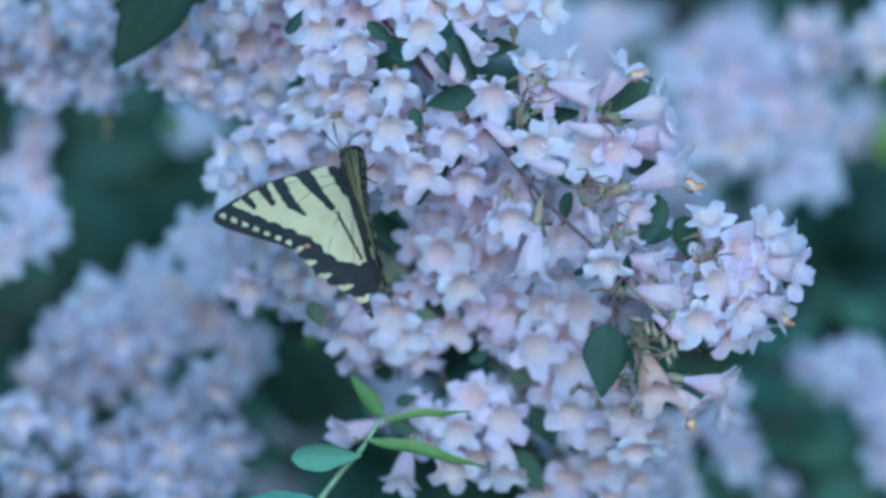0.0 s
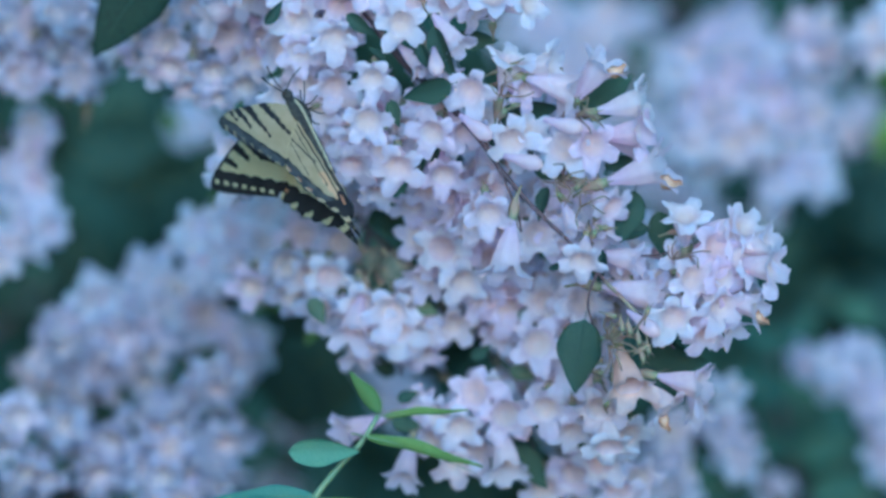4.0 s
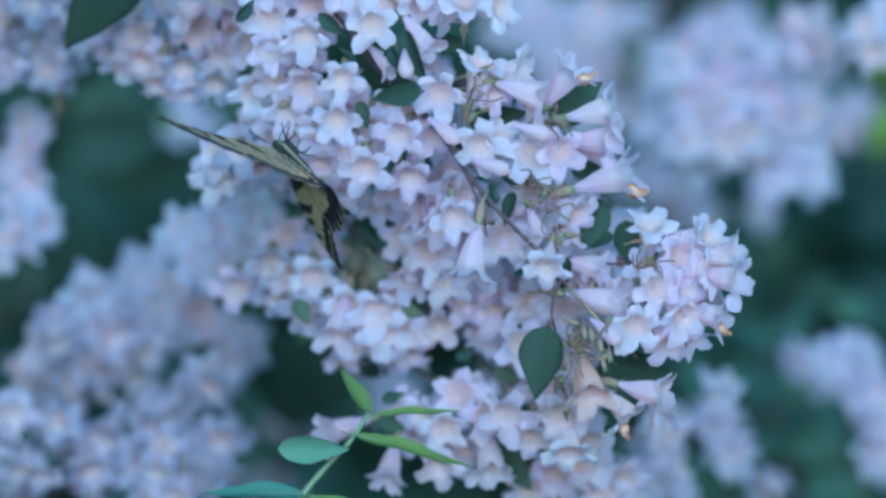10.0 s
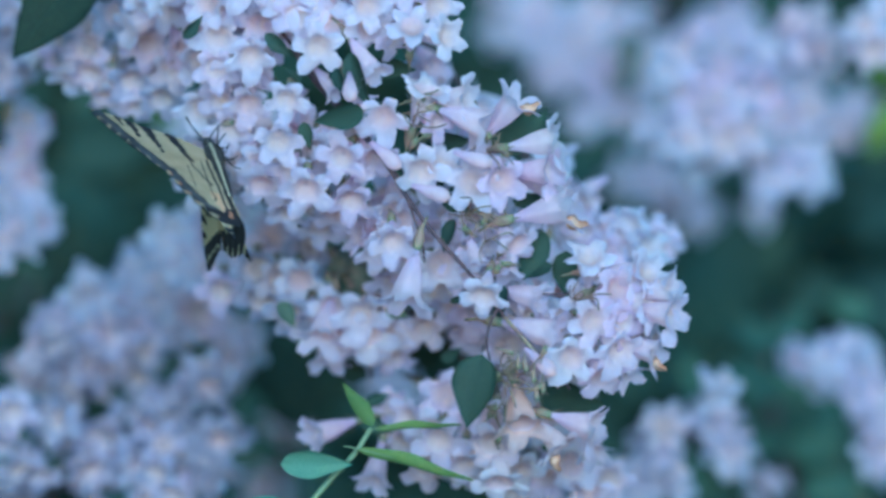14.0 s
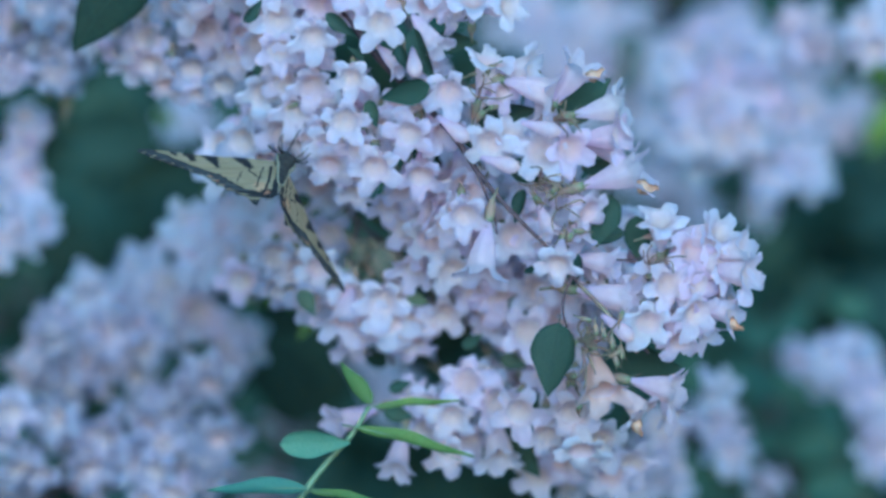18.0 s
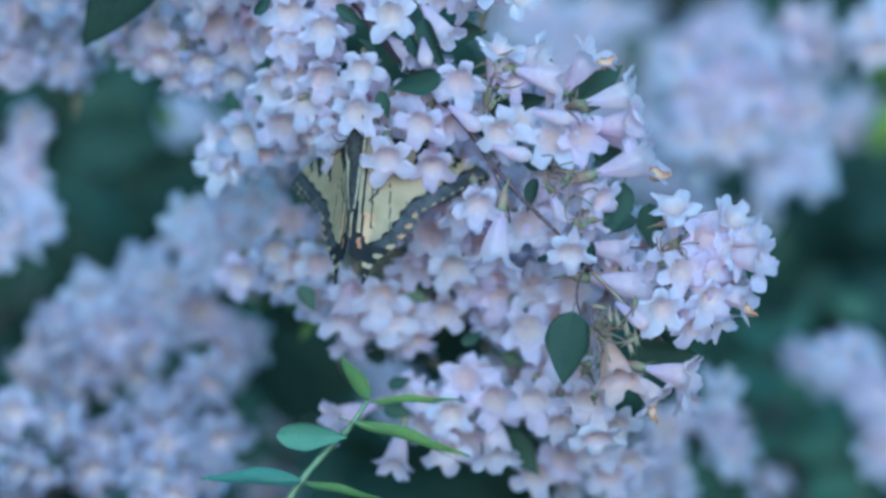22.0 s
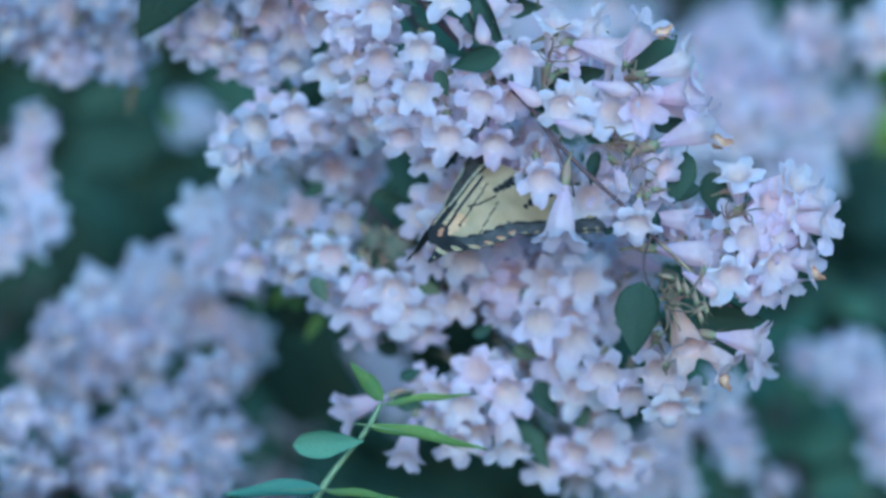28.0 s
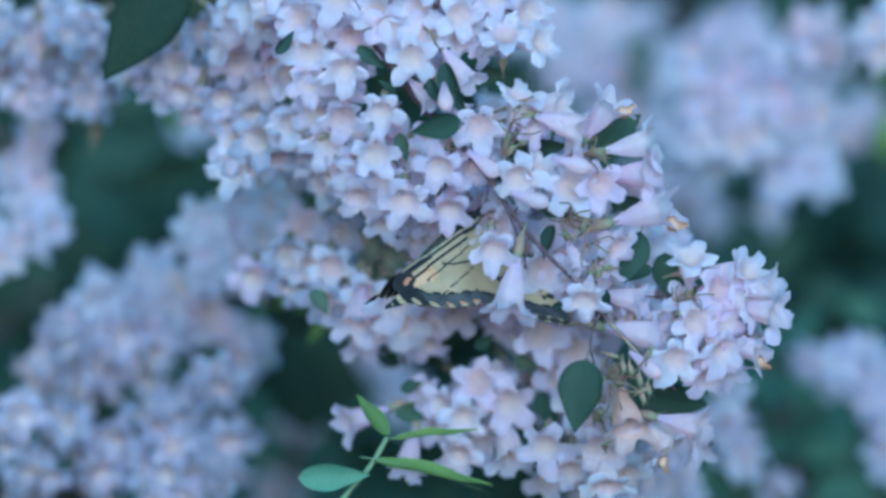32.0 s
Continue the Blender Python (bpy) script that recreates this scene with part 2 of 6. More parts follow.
def corolla_mesh(name, seed, flare, mat, reach=1.0, around=60, bell=1.0, cup=0.0):
    """A bell with five broad rounded lobes, the two upper ones shorter; its mouth is at the origin and looks along +z, the lowest lobe along +x."""
    rnd = random.Random(seed)
    rows = [(-0.0150, 0.0011), (-0.0134, 0.0014), (-0.0115, 0.0019), (-0.0092, 0.0027), (-0.0066, 0.0034), (-0.0040, 0.0039), (-0.0016, 0.0042)]
    rows = [(z, r * (1 + (bell - 1) * min(1, (z + 0.015) / 0.008))) for z, r in rows]
    mouth = rows[-1][1]
    lobes = []
    for k in range(5):
        size = (1.10, 1.0, 0.92, 0.92, 1.0)[k] + rnd.uniform(-0.07, 0.07)
        lobes.append((size, rnd.uniform(-1, 1), rnd.uniform(-1, 1), rnd.uniform(0.86, 1.06), rnd.uniform(-0.07, 0.07)))
    verts = []
    for z, r in rows:
        for k in range(around):
            a = 2 * math.pi * k / around
            q = r * (1 + 0.05 * math.cos(5 * a))
            verts.append((q * math.cos(a), q * math.sin(a), z))
    out = 7
    for s in range(1, out + 1):
        u = s / out
        for k in range(around):
            a = 2 * math.pi * k / around
            i = int(round(a * 5 / (2 * math.pi))) % 5
            k0 = i + seed
            off = a - 2 * math.pi * round(a * 5 / (2 * math.pi)) / 5
            size, lift, twist, broad, lean = lobes[i]
            tilt = min(max(off * 5 / math.pi + lean * 4 * (1 - abs(off * 5 / math.pi)), -1), 1) * math.pi / 5
            # each lobe is a rounded tongue about its own middle
            mid, half = 0.0068, 0.0031 * broad
            side = mid * math.sin(tilt)
            rim = mid * math.cos(tilt) + math.sqrt(max(half * half - side * side, 0.0))
            rim = mouth + (max(rim, 0.0048) * size - mouth) * reach
            rim *= 1 + 0.030 * math.sin(13 * a + seed) + 0.022 * math.sin(23 * a + 2 * seed) - 0.035 * math.exp(-(off / 0.09) ** 2) * (k0 % 2)
            r = mouth + (rim - mouth) * u
            c = math.cos(2.5 * off)
            long_way = (rim - mouth) / 0.005
            z = -0.0016 + flare * 0.0036 * (u - 0.80 * u * u * (1.15 + 0.35 * lift)) * long_way
            z += cup * 0.0044 * u * (0.4 + 0.6 * c)
            z += 0.0013 * u * twist * math.sin(5 * off) + 0.0012 * u * u * math.cos(5 * off) * lift + 0.0003 * u * math.sin(17 * a + 3 * seed)
            verts.append((r * math.cos(a), r * math.sin(a), z))
    n = len(rows) + out
    faces = []
    for i in range(n - 1):
        for k in range(around):
            a, b2 = i * around + k, i * around + (k + 1) % around
            faces.append((a, b2, b2 + around, a + around))
    return mesh_of(name, verts, faces, [mat])


def calyx_mesh():
    """Ovary with five bristly sepals and a short stalk, behind the bell."""
    v, f = tube_data([(0, 0, -0.0150), (0, 0, -0.0165), (0, 0, -0.0190), (0, 0, -0.0215), (0.0006, 0, -0.0235), (0.0014, 0, -0.026)],
                     [0.0011, 0.0015, 0.0017, 0.0009, 0.0004, 0.0004], 7)
    for k in range(5):
        a = 2 * math.pi * k / 5
        x, y = math.cos(a), math.sin(a)
        n = len(v)
        v += [Vector((0.0012 * x - 0.0004 * y, 0.0012 * y + 0.0004 * x, -0.0158)), Vector((0.0012 * x + 0.0004 * y, 0.0012 * y - 0.0004 * x, -0.0158)),
              Vector((0.0036 * x, 0.0036 * y, -0.0122))]
        f.append((n, n + 1, n + 2))
    return mesh_of("calyx", v, f, [CALYX])


def bud_mesh():
    line = [(0, 0, -0.0155), (0, 0, -0.011), (0, 0, -0.006), (0, 0, -0.002), (0, 0, 0.001), (0, 0, 0.0025)]
    v, f = tube_data(line, [0.001, 0.0018, 0.0030, 0.0036, 0.0026, 0.0006], 10)
    return mesh_of("bud", v, f, [PETAL_PINK])


def wilt_mesh(seed):
    rnd = random.Random(seed)
    v, f = tube_data([(0.004, 0.002, -0.001), (0.0044, 0.002, 0.001), (0.005, 0.0023, 0.0025), (0.0052, 0.0028, 0.0042)], [0.0024, 0.0019, 0.0012, 0.0006], 9)
    v = [p + Vector((rnd.uniform(-1, 1), rnd.uniform(-1, 1), rnd.uniform(-1, 1))) * 0.0006 for p in v]
    return mesh_of("wilted_tip", v, f, [WILT])


COROLLAS = [corolla_mesh("flower", 1, 1.0, PETAL), corolla_mesh("flower", 2, 0.55, PETAL), corolla_mesh("flower", 3, 1.5, PETAL), corolla_mesh("flower", 15, 1.2, PETAL, 1.05, 60, 1.0, 0.3),
            corolla_mesh("flower", 4, 0.8, PETAL_PINK), corolla_mesh("flower", 5, 0.3, PETAL, 1.08), corolla_mesh("flower", 12, 1.1, PETAL_PINK, 0.95, 60, 1.0, 0.35)]
NARROW = [corolla_mesh("flower", 6, 0.9, PETAL_PINK, 0.84, 60, 1.0, 0.9), corolla_mesh("flower", 7, 1.2, PETAL, 0.80, 60, 1.05, 0.7), corolla_mesh("flower", 9, 0.8, PETAL, 0.9, 60, 1.0, 0.8),
          corolla_mesh("flower", 10, 0.6, PETAL_PINK, 0.75, 60, 1.0, 1.1)]
SKY_TINTED = [corolla_mesh("flower", 21, 1.0, PETAL_SKY_TINT), corolla_mesh("flower", 22, 0.5, PETAL_SKY_TINT, 1.05), corolla_mesh("flower", 23, 0.9, PETAL_SKY_TINT, 0.8, 60, 1.05, 0.7), corolla_mesh("flower", 24, 1.3, PETAL_SKY_TINT, 0.95)]
PINK_BELLS = [corolla_mesh("flower", 31, 0.9, PETAL_PINK, 0.72, 60, 0.95, 1.0), corolla_mesh("flower", 32, 0.6, PETAL_PINK, 0.76, 60, 0.95, 1.0)]
PINKS = [corolla_mesh("flower", 33, 1.0, PETAL_PINK, 0.98), corolla_mesh("flower", 34, 0.7, PETAL_PINK, 1.0)]
FRILLED = [corolla_mesh("flower", 35, 0.9, PETAL, 1.0, 60, 1.02, 0.55), corolla_mesh("flower", 36, 1.2, PETAL_PINK, 0.96, 60, 1.0, 0.6), corolla_mesh("flower", 37, 0.7, PETAL, 1.02, 60, 1.0, 0.45)]
PEACH = corolla_mesh("flower", 51, 0.8, PETAL_PEACH, 0.86, 60, 1.08, 0.75)
FADE_SHADE = corolla_mesh("flower", 8, 0.7, PETAL_OLD_SHADE, 1.0)
SHADE_TINTED = [corolla_mesh("flower", 41, 0.8, PETAL_SHADE_TINT), corolla_mesh("flower", 42, 1.1, PETAL_SHADE_TINT, 0.9, 60, 1.0, 0.5), corolla_mesh("flower", 43, 0.5, PETAL_SHADE_TINT, 1.04)]


def throat_mesh(mat):
    """The hairy apricot palate that fills the mouth of the bell."""
    rings = [(0.0004, -0.0050), (0.0012, -0.0047), (0.0022, -0.0039), (0.0033, -0.0029), (0.0042, -0.00165)]
    verts, faces, n = [], [], 16
    for r, z in rings:
        for k in range(n):
            a = 2 * math.pi * k / n
            verts.append((r * math.cos(a), r * math.sin(a), z + 0.0003 * math.sin(5 * a + r * 4000)))
    for i in range(len(rings) - 1):
        for k in range(n):
            faces.append((i * n + k, i * n + (k + 1) % n, (i + 1) * n + (k + 1) % n, (i + 1) * n + k))
    faces.append(tuple(range(n - 1, -1, -1)))
    return mesh_of("throat", verts, faces, [mat])


THROAT_MESH, THROAT_SOFT = throat_mesh(PETAL), throat_mesh(PETAL_SKY_TINT)
CALYX_MESH, BUD_MESH, WILT_MESH = calyx_mesh(), bud_mesh(), wilt_mesh(3)


def leaf_mesh(name, mat, wide=0.5, fold=0.25, droop=0.15, thick=0.004):
    """An ovate pointed leaf of unit length along +x from its base, with a folded midrib and a real thickness."""
    nx, ny = 14, 6
    verts, faces = [], []
    for layer in (0, 1):
        for i in range(nx + 1):
            s = i / nx
            w = wide * 0.5 * (math.sin(math.pi * s ** 0.72) ** 0.85) * (1 - 0.35 * s ** 3) + 0.004
            if i == nx:
                w = 0.002
            for j in range(ny + 1):
                y = (j / ny * 2 - 1)
                z = fold * abs(y) * w - droop * s * s + 0.012 * math.sin(11 * s + 3 * y) * abs(y)
                verts.append((s, y * w * (1 + 0.03 * math.sin(17 * s)), z - layer * thick))
    m = (nx + 1) * (ny + 1)
    for layer in (0, 1):
        for i in range(nx):
            for j in range(ny):
                a = layer * m + i * (ny + 1) + j
                q = (a, a + ny + 1, a + ny + 2, a + 1)
                faces.append(q if layer == 0 else q[::-1])
    for i in range(nx):
        for j in (0, ny):
            a = i * (ny + 1) + j
            q = (a, a + m, a + m + ny + 1, a + ny + 1)
            faces.append(q if j else q[::-1])
    return mesh_of(name, verts, faces, [mat])


def midrib_mesh(mat, droop=0.15):
    line = [(-0.12, 0, 0.0), (0, 0, 0.004)] + [(s / 8, 0, 0.006 - droop * (s / 8) ** 2) for s in range(1, 9)]
    v, f = tube_data(line, [0.007, 0.007, 0.006, 0.006, 0.005, 0.005, 0.004, 0.003, 0.002, 0.001], 6)
    return mesh_of("midrib", v, f, [mat])


LEAF_MESH = leaf_mesh("leaf", LEAF, 0.62)
LEAF_NARROW = leaf_mesh("leaf", LEAF, 0.42, 0.5, 0.25)
LEAF_LOW = leaf_mesh("leaf", LEAF_SHADE_TINT, 0.55)
YOUNG_MESH = leaf_mesh("leaf", LEAF_YOUNG, 0.155, 0.3, 0.05)
YOUNG_WIDE = leaf_mesh("leaf", LEAF_YOUNG, 0.36, 0.3, -0.1)
RIB = midrib_mesh(STEM_GREEN)
RIB_DARK = midrib_mesh(LEAF)


def facing(place, way, spin, size=1.0):
    q = Vector(way).normalized().to_track_quat("Z", "Y").to_matrix().to_4x4()
    return Matrix.Translation(place) @ q @ Matrix.Rotation(spin, 4, "Z") @ Matrix.Diagonal((size, size, size, 1))


WAYS = {"f": (0.0, -1.0, -0.30), "g": (-0.25, -1.0, -0.15), "h": (0.35, -1.0, -0.2), "d": (0.1, -0.85, -0.75), "e": (-0.2, -1.0, -0.55), "b": (0.1, -0.35, -1.0),
        "r": (1.0, -0.25, -0.25), "s": (1.0, -0.4, -0.75), "u": (0.75, -0.3, 0.65), "w": (0.1, -0.7, 0.75), "l": (-1.0, -0.35, -0.35), "k": (0.8, -0.8, 0.1)}
pick = random.Random(11)


def flower(parent, place, way, size=1.0, mesh=None, calyx=True, wilt=False, stray=0.2):
    """One bell with its calyx, as a part of its branch."""
    if mesh is None:
        mesh = pick.choice(COROLLAS)
    way = Vector(way) + Vector((pick.uniform(-1, 1), pick.uniform(-1, 1), pick.uniform(-1, 1))) * stray
    ob = link("flower", mesh, parent, facing(place, way, -math.pi / 2 + pick.gauss(0, 0.35), size))
    if calyx:
        link("calyx", CALYX_MESH, ob)
    link("throat", THROAT_SOFT if mesh in SKY_TINTED else THROAT_MESH, ob)
    if wilt:
        link("wilted_tip", WILT_MESH, ob, None, "brown withered petal tip")
    return ob


def set_back(u, slope):
    """The branch comes forward from the back left."""
    return max(0.0, 720 - u) * slope


def truss(parent, origin, depth, items, size=1.0, spread=0.012, slope=0.0):
    """Flowers at bearings with their way of facing."""
    for u, v, way in items:
        kind = way[0]
        place = spot(u, v, depth + set_back(u, slope) + pick.uniform(-spread, spread)) - origin
        mesh = None
        if kind in "rsulb":
            mesh = pick.choice(NARROW)
        if "o" in way:
            mesh = FADE_SHADE
        flower(parent, place, WAYS[kind], size * pick.uniform(0.93, 1.07), mesh, True, "x" in way)


def bells(parent, origin, depth, items, slope=0.00010):
    """Single flowers: bearing, way of facing (right, up, forward), size, kind and how far set back."""
    for u, v, dx, dz, f, size, kind, back in items:
        mesh = pick.choice({"c": COROLLAS, "n": NARROW, "m": PINK_BELLS, "p": PINKS, "o": [FADE_SHADE], "q": FRILLED, "w": SKY_TINTED, "d": SHADE_TINTED, "a": [PEACH]}[kind[0]])
        place = spot(u, v, depth + set_back(u, slope) + back) - origin
        flower(parent, place, (dx, -f, dz), size * 0.97, mesh, True, "x" in kind, 0.1)


def clump(parent, origin, u, v, ru, rv, depth, count, size=1.0, thick=0.03, calyx=False, fade_shade=0.0, down=0.35, slope=0.0, gaps=(), white=0.0, shade_share=0.0):
    """A loose mass of flowers facing out of it, ragged at the rim."""
    for _ in range(count):
        a, r = pick.uniform(0, 6.283), math.sqrt(pick.random()) * pick.uniform(0.75, 1.22)
        du, dv = math.cos(a) * r, math.sin(a) * r
        front = math.sqrt(max(0.0, 1 - r * r))
        d = depth + set_back(u + du * ru, slope) - front * thick + pick.uniform(-0.008, 0.014)
        way = (du * 0.8 + pick.gauss(0, 0.5), -0.25 - front * 0.8 + pick.gauss(0, 0.25), -dv * 0.5 - down + pick.gauss(0, 0.4))
        mesh = FADE_SHADE if pick.random() < fade_shade else None
        if any(((u + du * ru - a1) / a3) ** 2 + ((v + dv * rv - a2) / a4) ** 2 < 1 for a1, a2, a3, a4 in gaps):
            continue
        # this share takes petals with shade in their colour
        if shade_share and pick.random() < shade_share:
            mesh = pick.choice(SHADE_TINTED)
        if mesh is None and pick.random() < white:
            mesh = pick.choice(SKY_TINTED)
        if mesh is None and pick.random() < 0.3:
            mesh = pick.choice(NARROW)
        flower(parent, spot(u + du * ru, v + dv * rv, d) - origin, way, size * pick.uniform(0.82, 1.1), mesh, calyx)


def leaf(parent, origin, base, tip, depth, mesh, turn=0.0, rib=None, label="", d2=None):
    """A leaf from its base to its tip; turn tilts the blade about its midrib."""
    a = spot(*base, depth) - origin
    b2 = spot(*tip, depth if d2 is None else d2) - origin
    x = b2 - a
    length = x.length
    x.normalize()
    y = Vector((0, 1, 0)).cross(x)
    y.normalize()
    z = x.cross(y)
    if z.y > 0:
        y, z = -y, -z
    m = Matrix((x, y, z)).transposed().to_4x4()
    ob = link("leaf", mesh, parent, Matrix.Translation(a) @ m @ Matrix.Rotation(radians(turn), 4, "X") @ Matrix.Diagonal((length, length, length, 1)), label)
    if rib:
        link("midrib", rib, ob)
    return ob


def thing(name, origin, label, category, group="", kind=""):
    ob = new(name)
    ob.location = origin
    ob.empty_display_size = 0.02
    return tagged(ob, label, category, group, kind)


def stalks(parent, origin, hub, ends, depth, r=0.00028, mat=None):
    for u, v in ends:
        a, c = spot(*hub, depth) - origin, spot(u, v, depth + pick.uniform(-0.012, 0.004)) - origin
        mid = (a + c) / 2 + Vector((pick.uniform(-1, 1), -0.5, pick.uniform(-0.5, 1))) * 0.003
        rod("flower_stalk", [a, mid, c], r * 1.3, r, mat or STALK, parent, "", 6, 4)


# ---- ground ----
def ground():
    n = 40
    verts, faces = [], []
    for i in range(n + 1):
        for j in range(n + 1):
            x, y = (i / n * 2 - 1), (j / n * 2 - 1)
            X, Y = 60 * x * abs(x), 60 * y * abs(y)
            verts.append((X, Y + 3, 0.03 * noise.noise(Vector((X, Y, 0)) * 0.8)))
    for i in range(n):
        for j in range(n):
            a = i * (n + 1) + j
            faces.append((a, a + n + 1, a + n + 2, a + 1))
    ob = new("ground", mesh_of("ground", verts, faces, [EARTH]))
    tagged(ob, "dark bare garden earth under the shrubs", "ground", "", "structure")


ground()


# ---- foliage behind: leaves in the shade, its darkness put into their green ----
def leaf_cloud(name, label, lows, highs, count, size, mat, seed, twist=1.0, thin=-0.12):
    """Many small separate leaves in one mesh."""
    rnd = random.Random(seed)
    verts, faces = [], []
    prof = [(0, 0.03), (0.2, 0.24), (0.45, 0.30), (0.75, 0.17), (1.0, 0.0)]
    for _ in range(count):
        c = Vector([rnd.uniform(a, b2) for a, b2 in zip(lows, highs)])
        if noise.noise(c * 5.5 + Vector((seed, 0, 0))) < thin:
            continue
        x = Vector((rnd.uniform(-1, 1), rnd.uniform(-0.6, 0.4), rnd.uniform(-1, 0.35))).normalized()
        z = Vector((rnd.uniform(-1, 1) * twist, -1 + rnd.uniform(-0.6, 0.6), rnd.uniform(-0.1, 1.2))).normalized()
        y = z.cross(x).normalized()
        z = x.cross(y)
        s = size * rnd.uniform(0.65, 1.25)
        n = len(verts)
        for p, w in prof:
            m = c + x * (p * s) - z * (0.15 * s * p * p)
            verts += [m - y * (w * s) + z * (0.25 * w * s), m, m + y * (w * s) + z * (0.25 * w * s)]
        for i in range(len(prof) - 1):
            a = n + i * 3
            faces += [(a, a + 3, a + 4, a + 1), (a + 1, a + 4, a + 5, a + 2)]
    ob = new(name, mesh_of(name, verts, faces, [mat]))
    return tagged(ob, label, "foliage", "", "stuff")


leaf_cloud("shrub_foliage", "dark green leaves deep inside the flowering shrub, shade put into their colour", (-0.5, 3.32, 0.85), (0.5, 3.9, 1.75), 3000, 0.052, LEAF_SHADE_TINT, 5)
# a lighter layer brightens the depth as skylight would
leaf_cloud("lit_foliage", "mid-green leaves inside the shrub, skylight put into their colour", (-0.32, 3.20, 1.05), (0.42, 3.36, 1.65), 1150, 0.058, LEAF_MID, 21)
leaf_cloud("hedge_foliage", "dense dark green hedge leaves behind the shrub", (-2.2, 4.2, 0.02), (2.2, 5.2, 2.6), 24000, 0.11, LEAF_SHADE_TINT, 9, 1.0, -1.0)
def canes():
    """Bare canes of the shrub, rising from the ground behind and beside the view."""
    base = thing("shrub_canes", (0.05, 3.0, 0.0), "grey-brown arching canes of the flowering shrub", "shrub")
    o = Vector((0.05, 3.0, 0.0))
    for a, b2, c in (((-0.02, 4.1, 0.0), (-0.10, 4.15, 1.9), (-0.07, 2.3, 1.58)), ((-0.40, 3.6, 0.0), (-0.44, 3.2, 1.7), (-0.26, 2.5, 1.60)),
                     ((0.38, 3.65, 0.0), (0.42, 3.4, 1.8), (0.26, 2.9, 1.60)), ((-0.08, 3.6, 0.0), (-0.40, 3.2, 1.2), (-0.30, 2.6, 1.25)),
                     ((0.12, 3.6, 0.0), (0.45, 3.3, 1.1), (0.30, 2.78, 1.28))):
        rod("cane", [Vector(a) - o, (Vector(a) + Vector(b2)) / 2 - o + Vector((0, 0.06, 0)), Vector(b2) - o, Vector(c) - o], 0.009, 0.003, CANE, base)


canes()


def spray(label, stem, lumps, depth, size=1.0, calyx=False, fade_shade=0.1, leaves=(), leaf_mesh_used=None, group="blurred flower sprays", down=0.35, thick=0.03, white=0.6, gaps=(), shade_share=0.0):
    """A branch end with rounded masses of bells."""
    o = spot(*stem[0], depth + 0.02)
    ob = thing("flower_spray", o, label, "flowers", group)
    rod("stem", [spot(u, v, depth + 0.02) - o for u, v in stem], 0.0018, 0.0009, TWIG, ob)
    for u, v, ru, rv, n in lumps:
        clump(ob, o, u, v, ru, rv, depth, n, size, thick, calyx, fade_shade, down, gaps=gaps, white=white, shade_share=shade_share)
    for base, tip in leaves:
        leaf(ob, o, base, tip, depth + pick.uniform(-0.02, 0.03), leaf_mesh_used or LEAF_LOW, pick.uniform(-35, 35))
    return ob


# big pale mass low down, open to the leaves inside it
LOW_GAPS = ((58, 735, 18, 34), (345, 645, 44, 14), (100, 812, 44, 20), (318, 735, 14, 34), (150, 765, 24, 12), (235, 690, 20, 10), (190, 818, 16, 18), (330, 815, 14, 26), (215, 738, 22, 8))
# shade in this mass is put into the petal colours
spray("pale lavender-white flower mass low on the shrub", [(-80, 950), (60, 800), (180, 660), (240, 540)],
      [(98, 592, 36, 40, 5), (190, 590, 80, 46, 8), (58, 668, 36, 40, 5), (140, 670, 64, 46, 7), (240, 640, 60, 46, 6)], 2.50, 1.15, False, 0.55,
      [((330, 640), (380, 600)), ((120, 700), (70, 640)), ((330, 660), (380, 640)), ((60, 720), (40, 760))], down=0.65, white=0.45, gaps=LOW_GAPS, shade_share=0.55)
spray("grey-pink flowers with the shade of the shrub mass in their colour", [(-60, 960), (110, 860), (220, 760), (290, 680)],
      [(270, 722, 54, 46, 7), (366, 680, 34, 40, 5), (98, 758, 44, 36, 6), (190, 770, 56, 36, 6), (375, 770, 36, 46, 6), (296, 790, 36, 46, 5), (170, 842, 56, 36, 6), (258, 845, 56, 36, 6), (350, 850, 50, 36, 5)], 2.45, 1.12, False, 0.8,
      [((320, 760), (330, 700)), ((100, 830), (140, 800)), ((330, 830), (325, 790))], down=0.75, white=0.05, gaps=LOW_GAPS, shade_share=0.9)
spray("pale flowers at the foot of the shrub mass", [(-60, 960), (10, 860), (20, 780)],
      [(0, 735, 32, 60, 7), (40, 840, 54, 46, 8), (290, 885, 50, 26, 5)], 2.43, 1.12, False, 0.5, down=0.65, white=0.25, gaps=LOW_GAPS, shade_share=0.6)
spray("dim flowers in the shade below", [(520, 960), (480, 880)], [(470, 850, 60, 30, 5), (505, 750, 30, 20, 2)], 2.9, 0.95, False, 0.5)
spray("dim grey-pink flowers lost in the dark of the shrub", [(160, 260), (200, 340), (225, 380)], [(218, 392, 38, 36, 3), (30, 560, 40, 30, 2), (1470, 390, 40, 30, 2)], 3.6, 1.0, False, 0.7)
# left edge
spray("pale blue-white hanging flower spray in shade", [(-90, 150), (-10, 240), (30, 320)],
      [(48, 225, 26, 36, 4), (38, 320, 60, 56, 8), (52, 400, 46, 52, 7), (-15, 440, 40, 60, 6)], 2.5, 1.0, False, 0.05)
# behind the middle left
spray("pale out-of-focus flowers behind the branch", [(348, 500), (350, 450), (352, 400)], [(362, 408, 40, 34, 7), (335, 470, 36, 45, 6), (410, 450, 60, 60, 12)], 2.47, 1.0, False, 0.1)
